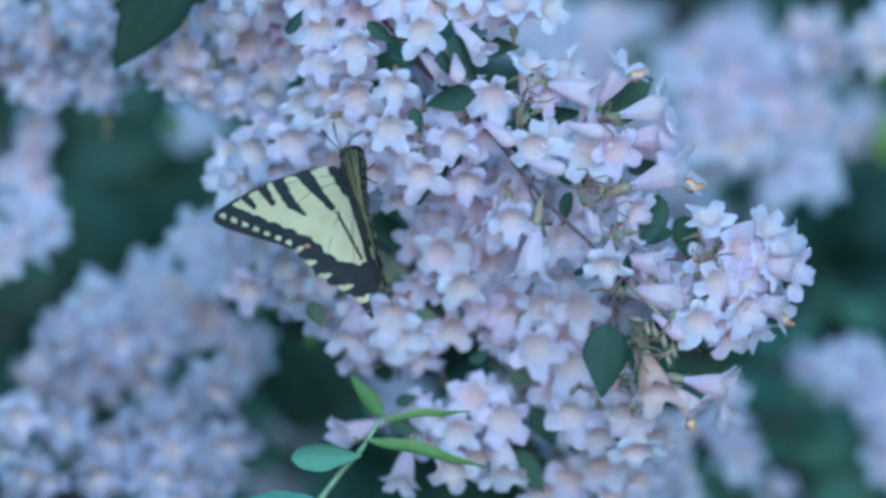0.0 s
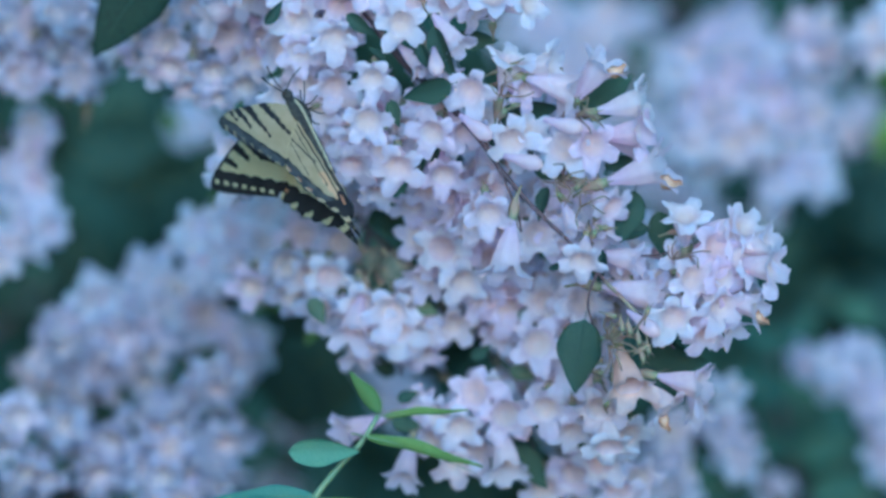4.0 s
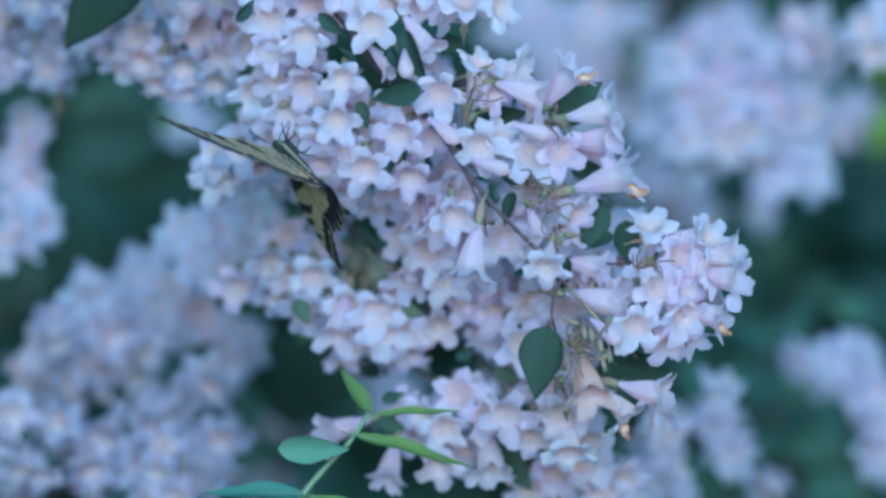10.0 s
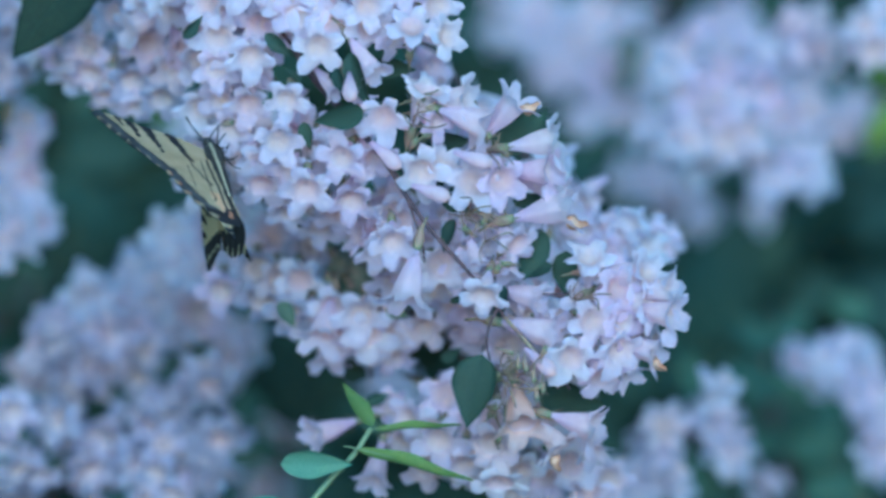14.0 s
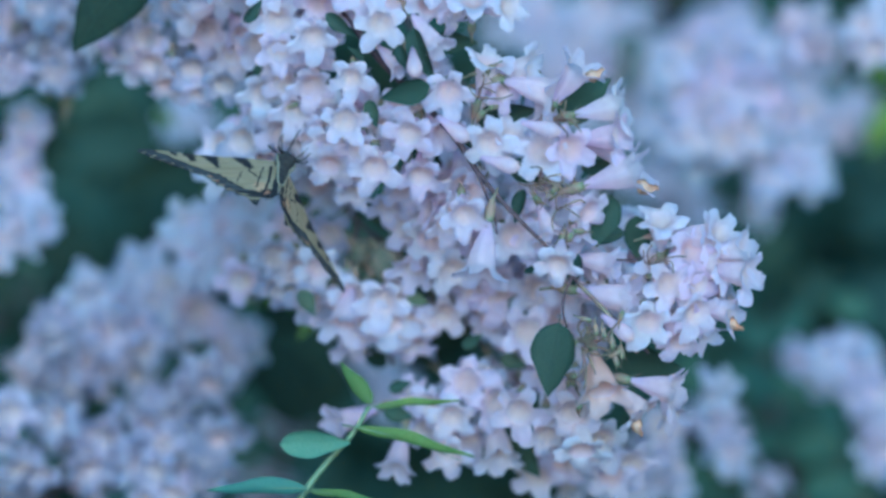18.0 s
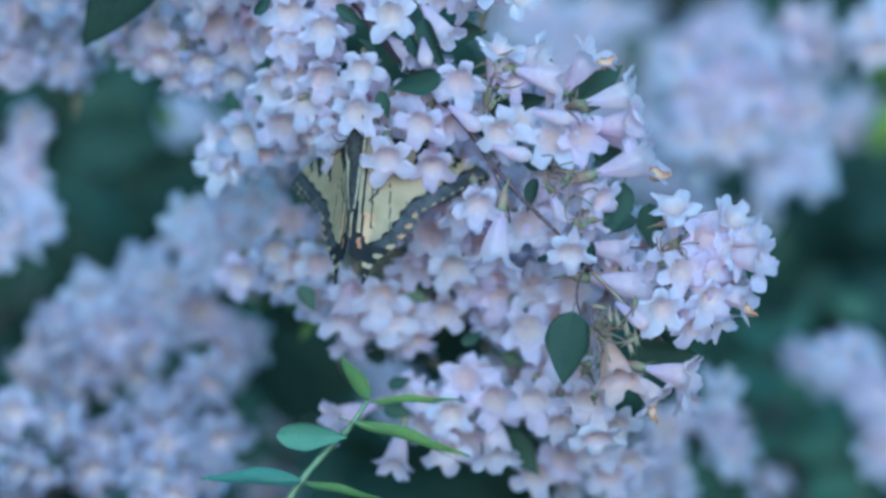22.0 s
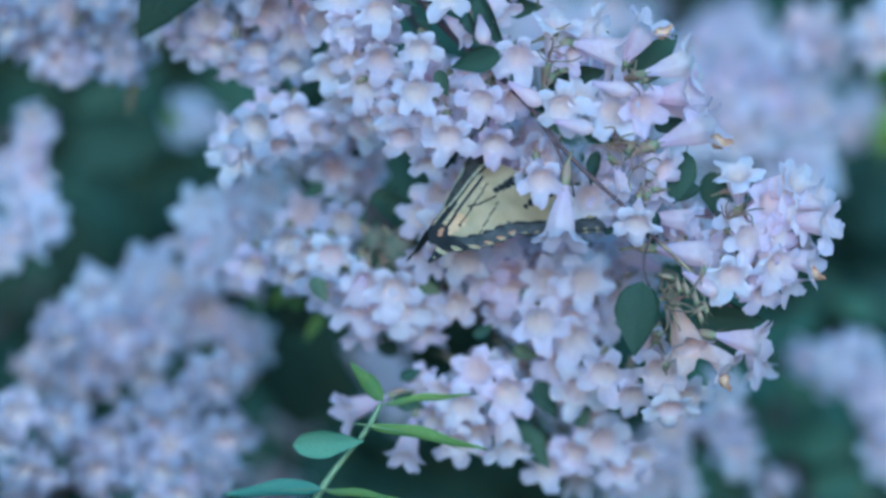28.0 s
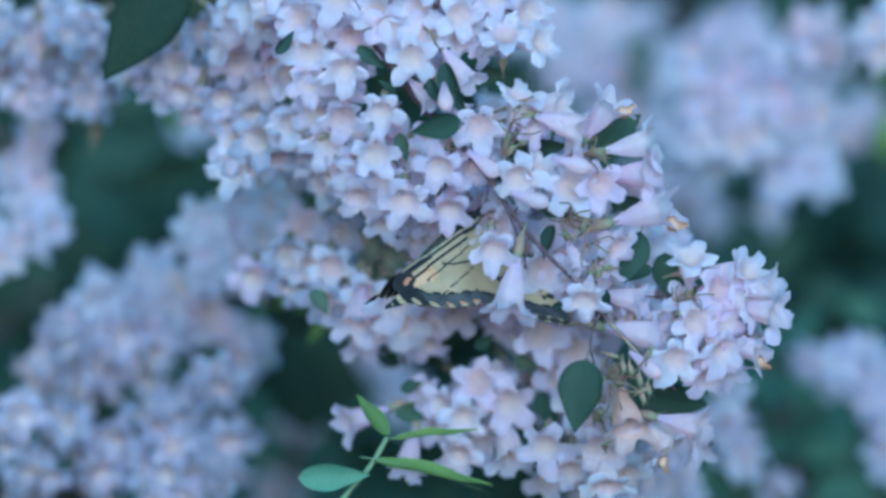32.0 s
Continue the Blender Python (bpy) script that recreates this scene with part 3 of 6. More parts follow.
spray("blue-white flowers deep in the shrub", [(640, 560), (660, 640)], [(650, 650, 60, 30, 6), (690, 700, 40, 34, 6), (330, 215, 40, 30, 5)], 2.75, 1.0)
# right, far
spray("large blurred white flower mass in skylight", [(1500, -80), (1420, 40), (1360, 160), (1330, 300)],
      [(1410, 70, 72, 62, 9), (1330, 130, 72, 62, 9), (1400, 160, 70, 60, 8), (1205, 120, 60, 60, 6), (1210, 230, 66, 66, 12), (1300, 230, 60, 60, 9), (1260, 170, 60, 50, 7), (1440, 290, 40, 52, 5), (1350, 335, 34, 40, 4)], 2.60, 1.02, False, 0.08)
spray("dim lavender flowers far inside the shrub", [(1150, -80), (1080, 20), (980, 80)], [(930, 40, 80, 60, 12), (1040, 60, 80, 55, 12), (990, 130, 60, 34, 5)], 2.85, 1.1, False, 0.15)
spray("hazy far flower mass in blue skylight", [(1240, -90), (1160, 60), (1130, 240)], [(1110, 110, 90, 90, 13), (1160, 290, 90, 80, 10), (1280, 390, 80, 46, 4), (1060, 210, 60, 60, 7), (1270, 60, 70, 80, 9), (1490, 130, 60, 100, 6), (1270, 170, 120, 110, 10), (1420, 260, 110, 70, 5)], 2.85, 1.1, False, 0.1)
spray("single pale pink bell flowers beside dark leaves", [(1680, 20), (1600, 30), (1560, 60)], [(1540, 70, 48, 32, 4), (1580, 40, 40, 40, 3)], 2.55, 1.05)
spray("soft white flower spray on the shaded side", [(1700, 560), (1600, 620), (1500, 640)],
      [(1470, 640, 40, 34, 6), (1530, 630, 46, 32, 6), (1545, 700, 60, 38, 7), (1570, 800, 42, 66, 8)], 2.58, 1.02)
spray("small soft white flowers among dark leaves", [(1400, 930), (1300, 800)], [(1285, 735, 32, 60, 6), (1300, 800, 26, 30, 3)], 2.5, 1.0)
spray("soft white flowers low behind the branch", [(1220, 930), (1180, 830)], [(1168, 770, 40, 38, 6), (1080, 850, 70, 30, 8), (1190, 850, 40, 30, 4)], 2.5, 1.0)
# behind the front branch, bared when it swings
spray("pale pink flower spray close behind the branch", [(640, -80), (740, 60), (880, 220), (1020, 360), (1120, 480)],
      [(765, 140, 42, 38, 7), (850, 235, 56, 60, 10), (960, 330, 62, 56, 12), (1040, 420, 72, 66, 16), (1110, 440, 66, 80, 15), (1110, 530, 46, 34, 8), (1000, 520, 60, 60, 10), (985, 600, 62, 60, 10), (1000, 690, 46, 60, 7)], 2.34, 1.0, False, 0.08,
      [((720, 60), (745, 110)), ((790, 140), (825, 205)), ((1120, 560), (1190, 610))], LEAF_MESH)


MID_LEAF = leaf_mesh("leaf", LEAF_MID, 0.55)
FRESH_LEAF = leaf_mesh("leaf", leaf_material("leaf_soft_green", (0.18, 0.23, 0.14), (0.26, 0.31, 0.20), 0.4), 0.6)


def shade_leaves():
    """Single large leaves that show in the gaps between the flowers."""
    ob = thing("leafy_twig", spot(540, 600, 2.7), "dark green leafy twig in the gap between flowers", "foliage")
    o = spot(540, 600, 2.7)
    rod("stem", [spot(470, 900, 2.72) - o, spot(520, 740, 2.72) - o, spot(540, 540, 2.72) - o], 0.002, 0.001, TWIG, ob)
    for base, tip, d in (((530, 760), (480, 560), 2.68), ((560, 740), (560, 540), 2.7), ((470, 700), (440, 600), 2.74), ((600, 720), (590, 600), 2.72), ((520, 560), (430, 510), 2.5), ((500, 590), (530, 480), 2.55)):
        leaf(ob, o, base, tip, d, LEAF_LOW, pick.uniform(-25, 25))
    lime = thing("lime_leaf_twig", spot(1560, 240, 2.8), "yellow-green sunlit leaf twig", "foliage")
    o = spot(1560, 240, 2.8)
    rod("stem", [spot(1640, 120, 2.82) - o, spot(1580, 180, 2.82) - o, spot(1555, 300, 2.82) - o], 0.002, 0.001, STEM_GREEN, lime)
    lm = leaf_mesh("leaf", LEAF_LIME, 0.5)
    leaf(lime, o, (1590, 180), (1535, 270), 2.8, lm, 10)
    leaf(lime, o, (1590, 110), (1530, 150), 2.82, lm, 30)
    for u, v, w, x in ((280, 190, 310, 230), (370, 330, 400, 365), (555, 560, 570, 520)):
        leaf(lime, o, (u, v), (w, x), 2.62, lm, 20)
    fresh = leaf_mesh("leaf", LEAF_YOUNG, 0.5)
    for base, tip, d in (((455, 545), (405, 490), 2.47), ((470, 540), (500, 490), 2.46), ((560, 560), (525, 600), 2.4), ((440, 525), (370, 520), 2.5), ((520, 545), (495, 520), 2.46)):
        leaf(lime, o, base, tip, d, fresh if base[0] != 440 else LEAF_LOW, pick.uniform(10, 50))
    # leaves in the lighter green, painted light for the gaps
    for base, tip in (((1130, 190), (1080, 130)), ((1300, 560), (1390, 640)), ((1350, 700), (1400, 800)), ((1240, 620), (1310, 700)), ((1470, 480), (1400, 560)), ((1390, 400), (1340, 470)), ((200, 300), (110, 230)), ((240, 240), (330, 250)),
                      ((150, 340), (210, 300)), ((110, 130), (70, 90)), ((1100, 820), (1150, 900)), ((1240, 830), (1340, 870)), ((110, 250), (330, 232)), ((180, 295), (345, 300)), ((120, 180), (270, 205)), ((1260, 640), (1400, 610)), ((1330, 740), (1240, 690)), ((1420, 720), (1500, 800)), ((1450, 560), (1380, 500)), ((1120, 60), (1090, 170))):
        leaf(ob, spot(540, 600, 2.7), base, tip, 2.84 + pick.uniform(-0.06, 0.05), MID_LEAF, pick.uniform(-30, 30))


shade_leaves()


# ---- the front branch ----
FA = spot(760, 240, DEPTH)
front_branch = thing("flowering_branch", FA, "arching branch crowded with pale pink bell flowers, swaying", "branch")
rod("stem", [spot(u, v, DEPTH + (0.030 if v < 140 else 0.014 if v < 200 else 0.001)) - FA for u, v in ((420, -220), (560, -80), (640, 10), (700, 85), (770, 150), (838, 222), (875, 275), (930, 338), (1000, 405), (1060, 470), (1130, 535), (1185, 590))], 0.0016, 0.0004, TWIG, front_branch, "dark red-brown woody stem")
rod("side_twig", [spot(u, v, DEPTH - 0.004) - FA for u, v in ((1046, 458), (1034, 490), (1032, 520), (1040, 548))], 0.0005, 0.0004, TWIG, front_branch)
rod("side_twig", [spot(u, v, DEPTH + 0.0) - FA for u, v in ((850, 232), (880, 290), (905, 350), (912, 385))], 0.0006, 0.0004, TWIG, front_branch)
rod("side_twig", [spot(u, v, DEPTH - 0.004) - FA for u, v in ((1060, 470), (1110, 520), (1150, 565), (1165, 590))], 0.0008, 0.0005, STALK, front_branch)
rod("side_twig", [spot(u, v, DEPTH + 0.17) - FA for u, v in ((560, -160), (420, -60), (300, 20), (150, 50))], 0.0013, 0.0007, TWIG, front_branch)
rod("side_twig", [spot(u, v, DEPTH + 0.016) - FA for u, v in ((1000, 405), (1080, 420), (1150, 425), (1220, 405), (1280, 410))], 0.0004, 0.0003, TWIG, front_branch)

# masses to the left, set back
# fading and shade-coloured petals imitate the shade on this side
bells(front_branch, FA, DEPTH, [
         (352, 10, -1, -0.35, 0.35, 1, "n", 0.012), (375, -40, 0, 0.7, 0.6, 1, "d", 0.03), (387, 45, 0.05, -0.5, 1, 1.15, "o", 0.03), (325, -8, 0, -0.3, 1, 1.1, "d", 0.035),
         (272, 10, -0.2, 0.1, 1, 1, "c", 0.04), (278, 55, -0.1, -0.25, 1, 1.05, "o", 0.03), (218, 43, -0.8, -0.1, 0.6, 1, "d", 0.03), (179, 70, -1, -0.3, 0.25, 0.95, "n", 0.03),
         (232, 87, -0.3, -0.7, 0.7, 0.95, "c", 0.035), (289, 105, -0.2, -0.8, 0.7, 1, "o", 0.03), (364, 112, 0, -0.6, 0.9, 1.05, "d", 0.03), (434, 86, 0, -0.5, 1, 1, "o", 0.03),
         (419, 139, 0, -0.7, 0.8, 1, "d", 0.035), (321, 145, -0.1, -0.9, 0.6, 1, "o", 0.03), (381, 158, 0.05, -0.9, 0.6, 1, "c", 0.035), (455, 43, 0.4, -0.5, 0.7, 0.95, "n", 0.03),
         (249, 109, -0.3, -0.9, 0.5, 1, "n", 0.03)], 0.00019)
# over and under the stem
bells(front_branch, FA, DEPTH, [
         (506, -47, 0, -0.4, 1, 1.05, "c", 0), (515, 17, 0, -0.4, 1, 1.1, "c", -0.002), (586, -10, 0, -0.35, 1, 1, "p", 0.006), (578, 48, 0, -0.45, 1, 1, "c", -0.004),
         (515, 74, -0.05, -0.5, 1, 1, "c", 0), (653, -31, 0.1, -0.4, 1, 1, "c", 0), (630, 7, 0.6, -0.5, 0.6, 0.9, "m", 0.012), (697, 21, 0, -0.45, 1, 1.08, "c", -0.006),
         (718, -29, 0.1, -0.1, 1, 1, "p", 0.004), (796, 56, 0.6, -0.75, 0.25, 1, "m", 0), (788, -18, 0.5, -0.35, 0.8, 1.1, "c", 0.002), (835, -1, 0.7, -0.5, 0.5, 1, "c", 0.008),
         (781, 109, 0.5, -0.8, 0.3, 0.75, "n", 0.006), (731, 91, 0.7, -0.5, 0.35, 0.75, "m", 0.01), (646, 119, 0, -0.45, 1, 0.92, "c", -0.012), (638, 194, 0, -0.4, 1, 1.05, "c", -0.008),
         (527, 132, 0, -0.6, 0.9, 1, "c", 0.02), (579, 134, 0, -0.6, 0.9, 1, "c", 0.02), (489, 149, -0.1, -0.6, 0.9, 1, "c", 0.025), (551, 180, 0, -0.6, 0.9, 1.05, "c", 0.022),
         (610, 277, -0.1, -0.7, 0.9, 1.05, "c", 0.012), (693, 278, 0, -0.55, 1, 1.12, "c", -0.002), (662, 245, -0.2, -0.5, 0.9, 1, "p", 0.012), (751, 215, -0.15, -0.5, 1, 1.05, "c", -0.004),
         (771, 176, 0.1, -0.2, 1, 1, "c", 0.012), (816, 210, 0.5, -0.6, 0.8, 1, "c", 0.004), (821, 138, 0, -0.3, 1, 1.05, "c", -0.01), (774, 292, 0, -0.6, 0.9, 1.05, "c", 0.016),
         (820, 316, 0.1, -0.8, 0.7, 1.05, "n", 0.06), (744, 321, 0, -0.8, 0.7, 1, "c", 0.05), (855, 358, 0.05, -0.55, 1, 1.05, "c", -0.008), (884, 454, -0.05, -0.95, 0.35, 1.25, "n", -0.008), (606, 237, -0.2, -0.4, 0.9, 1, "c", 0.018),
         (659, 325, -0.1, -0.8, 0.6, 1, "c", 0.03), (787, 349, 0, -0.8, 0.6, 1, "c", 0.065), (717, 348, -0.1, -0.8, 0.6, 1, "c", 0.065)], 0.00015)
# bells on long stalks along the top
bells(front_branch, FA, DEPTH, [
         (895, 73, 0.25, 0.85, 0.55, 1.12, "c", -0.002), (971, 89, 1, 0.12, 0.3, 1.05, "q", 0), (1005, 135, 1, -0.25, 0.25, 1.2, "q", -0.004), (921, 137, 0.6, -0.2, 0.7, 0.8, "p", 0),
         (1053, 86, 0.5, 0.75, 0.35, 1.12, "nx", -0.002), (1129, 152, 1, 0.3, 0.25, 1.15, "q", 0), (1124, 206, 1, 0.05, 0.35, 1.1, "q", -0.004), (1120, 234, 1, -0.3, 0.2, 1, "n", 0.012),
         (894, 229, -0.05, -0.4, 1, 1.12, "c", -0.006), (933, 197, 0.35, 0.5, 0.6, 1, "c", 0.004), (984, 237, 0.05, -0.1, 1, 1.1, "c", -0.004), (1040, 232, 0.25, -0.1, 1, 1.08, "c", -0.008),
         (995, 180, 0.2, -0.9, 0.4, 1, "n", 0.008), (1156, 267, 1, 0.25, 0.3, 1.3, "nx", -0.004), (1079, 346, 0.6, -0.5, 0.6, 1.05, "c", 0), (1057, 396, 0.15, -1, 0.3, 1, "n", 0.006),
         (1005, 377, 0.35, -0.85, 0.3, 0.7, "m", 0), (1020, 443, -0.1, -0.6, 0.8, 1.02, "c", -0.01), (1146, 494, 1, -0.2, 0.3, 1.25, "m", 0.004), (942, 390, 0.1, -0.2, 1, 1.2, "c", 0.025)])
# the tip
bells(front_branch, FA, DEPTH, [
         (1202, 347, 0.05, 0.7, 0.65, 1.08, "c", -0.004), (1292, 380, 1, 0.1, 0.25, 1.1, "p", 0), (1313, 370, 0.45, 0.5, 0.6, 1, "q", 0.004), (1355, 400, 1, 0.15, 0.35, 1.1, "q", 0),
         (1361, 446, 1, -0.1, 0.4, 1.12, "q", -0.004), (1261, 407, 0.45, 0.05, 0.9, 1.05, "p", -0.004), (1319, 430, 0.8, -0.05, 0.5, 1.1, "c", -0.002), (1220, 469, 0.3, -0.2, 1, 1.08, "c", -0.006),
         (1278, 468, 0.7, -0.15, 0.6, 1.1, "c", -0.004), (1272, 519, 0.55, -0.4, 0.8, 1.08, "c", -0.006), (1332, 514, 1, -0.2, 0.3, 1, "nx", 0), (1184, 539, 0.1, -0.4, 1, 1.05, "c", -0.008),
         (1246, 571, 0.4, -0.65, 0.65, 1.1, "c", 0), (1292, 558, 0.6, -0.8, 0.4, 0.9, "n", 0.004), (1115, 434, 1, -0.1, 0.35, 1, "m", 0.012), (1197, 427, 0.3, 0.3, 0.8, 0.9, "c", 0.012),
         (1166, 467, 0.6, 0, 0.6, 0.9, "c", 0.014), (1111, 466, 0.5, -0.3, 0.6, 1, "c", 0.018), (1108, 664, 0.25, -0.85, 0.6, 1.25, "a", -0.010), (1181, 699, 0.7, -0.65, 0.3, 1, "ox", 0)])
# hanging below and behind
bells(front_branch, FA, DEPTH, [
         (1237, 655, 1, -0.15, 0.25, 1.15, "q", -0.002), (1052, 704, 0, -0.5, 0.9, 1.15, "o", 0.012), (1072, 774, 0.1, -0.8, 0.5, 1.2, "c", 0.012), (1109, 748, 0.3, -0.5, 0.8, 1, "c", 0.05),
         (956, 703, -0.1, -0.5, 0.9, 1.1, "c", 0.035), (1234, 702, 0.4, -0.7, 0.5, 0.9, "n", 0.05), (1006, 745, -0.1, -0.6, 0.8, 1, "c", 0.04), (1045, 656, -0.1, -0.5, 0.8, 1, "c", 0.04),
         (907, 360, 0, -0.3, 1, 1, "c", 0.06), (873, 314, 0, -0.5, 0.9, 1, "c", 0.06), (838, 274, 0, -0.5, 0.9, 1, "c", 0.06), (977, 395, 0, -0.3, 1, 1, "c", 0.03)])
# fuller masses set back behind the front flowers
clump(front_branch, FA, 540, 40, 110, 70, DEPTH + 0.05, 12, 1.05, 0.02, True, 0.1, slope=0.00014)
clump(front_branch, FA, 375, 80, 75, 60, DEPTH + 0.125, 9, 1.05, 0.02, True, 0.8, slope=0.00014)
clump(front_branch, FA, 620, 210, 110, 75, DEPTH + 0.05, 13, 1.05, 0.02, True, 0.1, slope=0.00014)
clump(front_branch, FA, 720, 210, 90, 80, DEPTH + 0.05, 9, 1.05, 0.02, True, 0.05, slope=0.00014)
clump(front_branch, FA, 840, 330, 70, 60, DEPTH + 0.05, 8, 1.0, 0.02, False, 0.05)
clump(front_branch, FA, 1240, 480, 75, 70, DEPTH + 0.035, 7, 1.05, 0.02, False, 0.05)
# mostly petals with painted shade, so these clumps come out dim
clump(front_branch, FA, 100, 0, 90, 62, DEPTH + 0.22, 18, 1.05, 0.03, True, 0.3, shade_share=0.65)
clump(front_branch, FA, -60, 20, 90, 80, DEPTH + 0.22, 14, 1.05, 0.03, True, 0.3, shade_share=0.65)
clump(front_branch, FA, 20, 95, 42, 46, DEPTH + 0.22, 7, 1.05, 0.02, True, 0.3, shade_share=0.65)
clump(front_branch, FA, 128, 108, 36, 44, DEPTH + 0.22, 8, 1.05, 0.02, True, 0.3, shade_share=0.65)
# the part of the branch above, which sinks into view when it swings
truss(front_branch, FA, DEPTH - 0.004, [(860, -35, "w"), (905, -70, "h"), (840, -90, "f"), (780, -60, "f"), (700, -70, "g"), (630, -60, "f"), (560, -80, "f"), (490, -45, "g"), (740, -120, "f"), (670, -130, "h"), (600, -125, "f"), (530, -130, "g"), (880, -130, "h"), (810, -140, "f"), (450, -90, "f"), (400, -50, "l"), (930, -20, "k")], slope=0.00014)
clump(front_branch, FA, 640, -90, 170, 60, DEPTH + 0.04, 26, 1.0, 0.02, True, 0.1, slope=0.00014)
clump(front_branch, FA, 820, -90, 90, 60, DEPTH + 0.04, 14, 1.0, 0.02, True, 0.1)
clump(front_branch, FA, 430, -60, 90, 50, DEPTH + 0.05, 12, 1.0, 0.02, True, 0.2, slope=0.00014)
# stalks, buds and empty calyces
for hub, ends in (((983, 295), ((948, 295), (1003, 310), (987, 340), (1033, 306), (968, 265), (1023, 276), (1058, 311), (978, 315))),
                  ((874, 144), ((854, 124), (904, 135), (864, 164), (909, 115), (879, 104), (934, 137))),
                  ((1067, 581), ((1073, 656), (1055, 641), (1095, 636))),
                  ((1182, 432), ((1212, 407), (1226, 447), (1187, 397), (1247, 417), (1172, 407))),
                  ((1009, 180), ((1049, 181), (1058, 201), (1029, 146), (1033, 211))),
                  ((1017, 340), ((1067, 326), (1057, 351), (1012, 375), (1038, 316)))):
    stalks(front_branch, FA, hub, ends, DEPTH - 0.008)
    for u, v in ends[:3]:
        link("calyx", CALYX_MESH, front_branch, facing(spot(u, v, DEPTH - 0.012) - FA, (pick.uniform(-1, 1), -1, pick.uniform(-1, 1)), 0, 0.75))
for u, v, way in ((850, 215, "s"), (940, 265, "r"), (760, 100, "d"), (1150, 560, "s"), (1010, 200, "r")):
    link("bud", BUD_MESH, front_branch, facing(spot(u, v, DEPTH - 0.012) - FA, WAYS[way], 0, 0.8), "closed pink bud")
# leaves
leaf(front_branch, FA, (1026, 539), (1005, 671), DEPTH - 0.02, LEAF_MESH, 14, RIB_DARK, "broad pointed dark green leaf")
leaf(front_branch, FA, (1113, 311), (1087, 411), DEPTH + 0.012, MID_LEAF, -22, RIB_DARK)
leaf(front_branch, FA, (1137, 376), (1067, 396), DEPTH + 0.016, LEAF_NARROW, 20, RIB_DARK)
leaf(front_branch, FA, (787, 124), (701, 155), DEPTH - 0.018, MID_LEAF, -26, RIB_DARK)
leaf(front_branch, FA, (755, 23), (784, 124), DEPTH - 0.004, LEAF_NARROW, 35, RIB_DARK)
leaf(front_branch, FA, (730, 53), (749, 108), DEPTH + 0, LEAF_NARROW, 30)
leaf(front_branch, FA, (795, 42), (870, 52), DEPTH + 0.03, MID_LEAF, 30)
leaf(front_branch, FA, (933, 265), (988, 295), DEPTH + 0.014, MID_LEAF, 30)
leaf(front_branch, FA, (958, 305), (937, 365), DEPTH + 0.014, LEAF_NARROW, 25)
leaf(front_branch, FA, (1014, 180), (1109, 106), DEPTH + 0.03, MID_LEAF, 10)
leaf(front_branch, FA, (869, 182), (979, 170), DEPTH + 0.022, MID_LEAF, 30)
leaf(front_branch, FA, (899, 165), (939, 190), DEPTH + 0.02, LEAF_NARROW, 20)
leaf(front_branch, FA, (838, 194), (863, 239), DEPTH + 0.012, LEAF_NARROW, 20)
leaf(front_branch, FA, (1058, 266), (1113, 256), DEPTH + 0.02, MID_LEAF, 25)
leaf(front_branch, FA, (1125, 606), (1245, 617), DEPTH + 0.05, MID_LEAF, 8)
leaf(front_branch, FA, (1125, 586), (1215, 657), DEPTH + 0.06, MID_LEAF, -20)
leaf(front_branch, FA, (1057, 416), (1041, 486), DEPTH + 0.008, LEAF_NARROW, 20)
leaf(front_branch, FA, (961, 450), (992, 440), DEPTH + 0.01, LEAF_NARROW, 20)
leaf(front_branch, FA, (455, 21), (490, -19), DEPTH + 0.02, LEAF_NARROW, 20)
leaf(front_branch, FA, (669, 83), (640, 58), DEPTH + 0.01, LEAF_NARROW, 20)
leaf(front_branch, FA, (600, 2), (650, 43), DEPTH + 0.016, LEAF_NARROW, 10)
leaf(front_branch, FA, (719, 73), (740, 53), DEPTH + 0.004, LEAF_NARROW, 10)
leaf(front_branch, FA, (679, 153), (693, 203), DEPTH + 0.012, MID_LEAF, 20)
leaf(front_branch, FA, (1157, 347), (1167, 437), DEPTH + 0.03, MID_LEAF, 15)
leaf(front_branch, FA, (286, -110), (145, 77), DEPTH + 0.075, LEAF_LOW, 12, RIB_DARK, "large dark green leaf at the branch's base")


# ---- the branch behind it ----
DB = DEPTH + 0.085
FB = spot(600, 300, DB)
back_branch = thing("flowering_branch", FB, "second branch of pale pink bell flowers behind the butterfly, swaying", "branch")
rod("stem", [spot(u, v, DB + 0.07) - FB for u, v in ((300, -160), (420, 60), (520, 230), (640, 380), (740, 470), (830, 560), (900, 680), (960, 820))], 0.0013, 0.0007, TWIG, back_branch, "dark red-brown woody stem")
rod("side_twig", [spot(u, v, DB + 0.03) - FB for u, v in ((640, 380), (640, 480), (690, 560), (700, 640))], 0.001, 0.0006, TWIG, back_branch)
GAPS = ((700, 390, 58, 30), (560, 445, 26, 24), (690, 460, 46, 40), (765, 555, 26, 20), (905, 470, 26, 24), (630, 500, 34, 20), (940, 800, 22, 40), (870, 630, 40, 18))


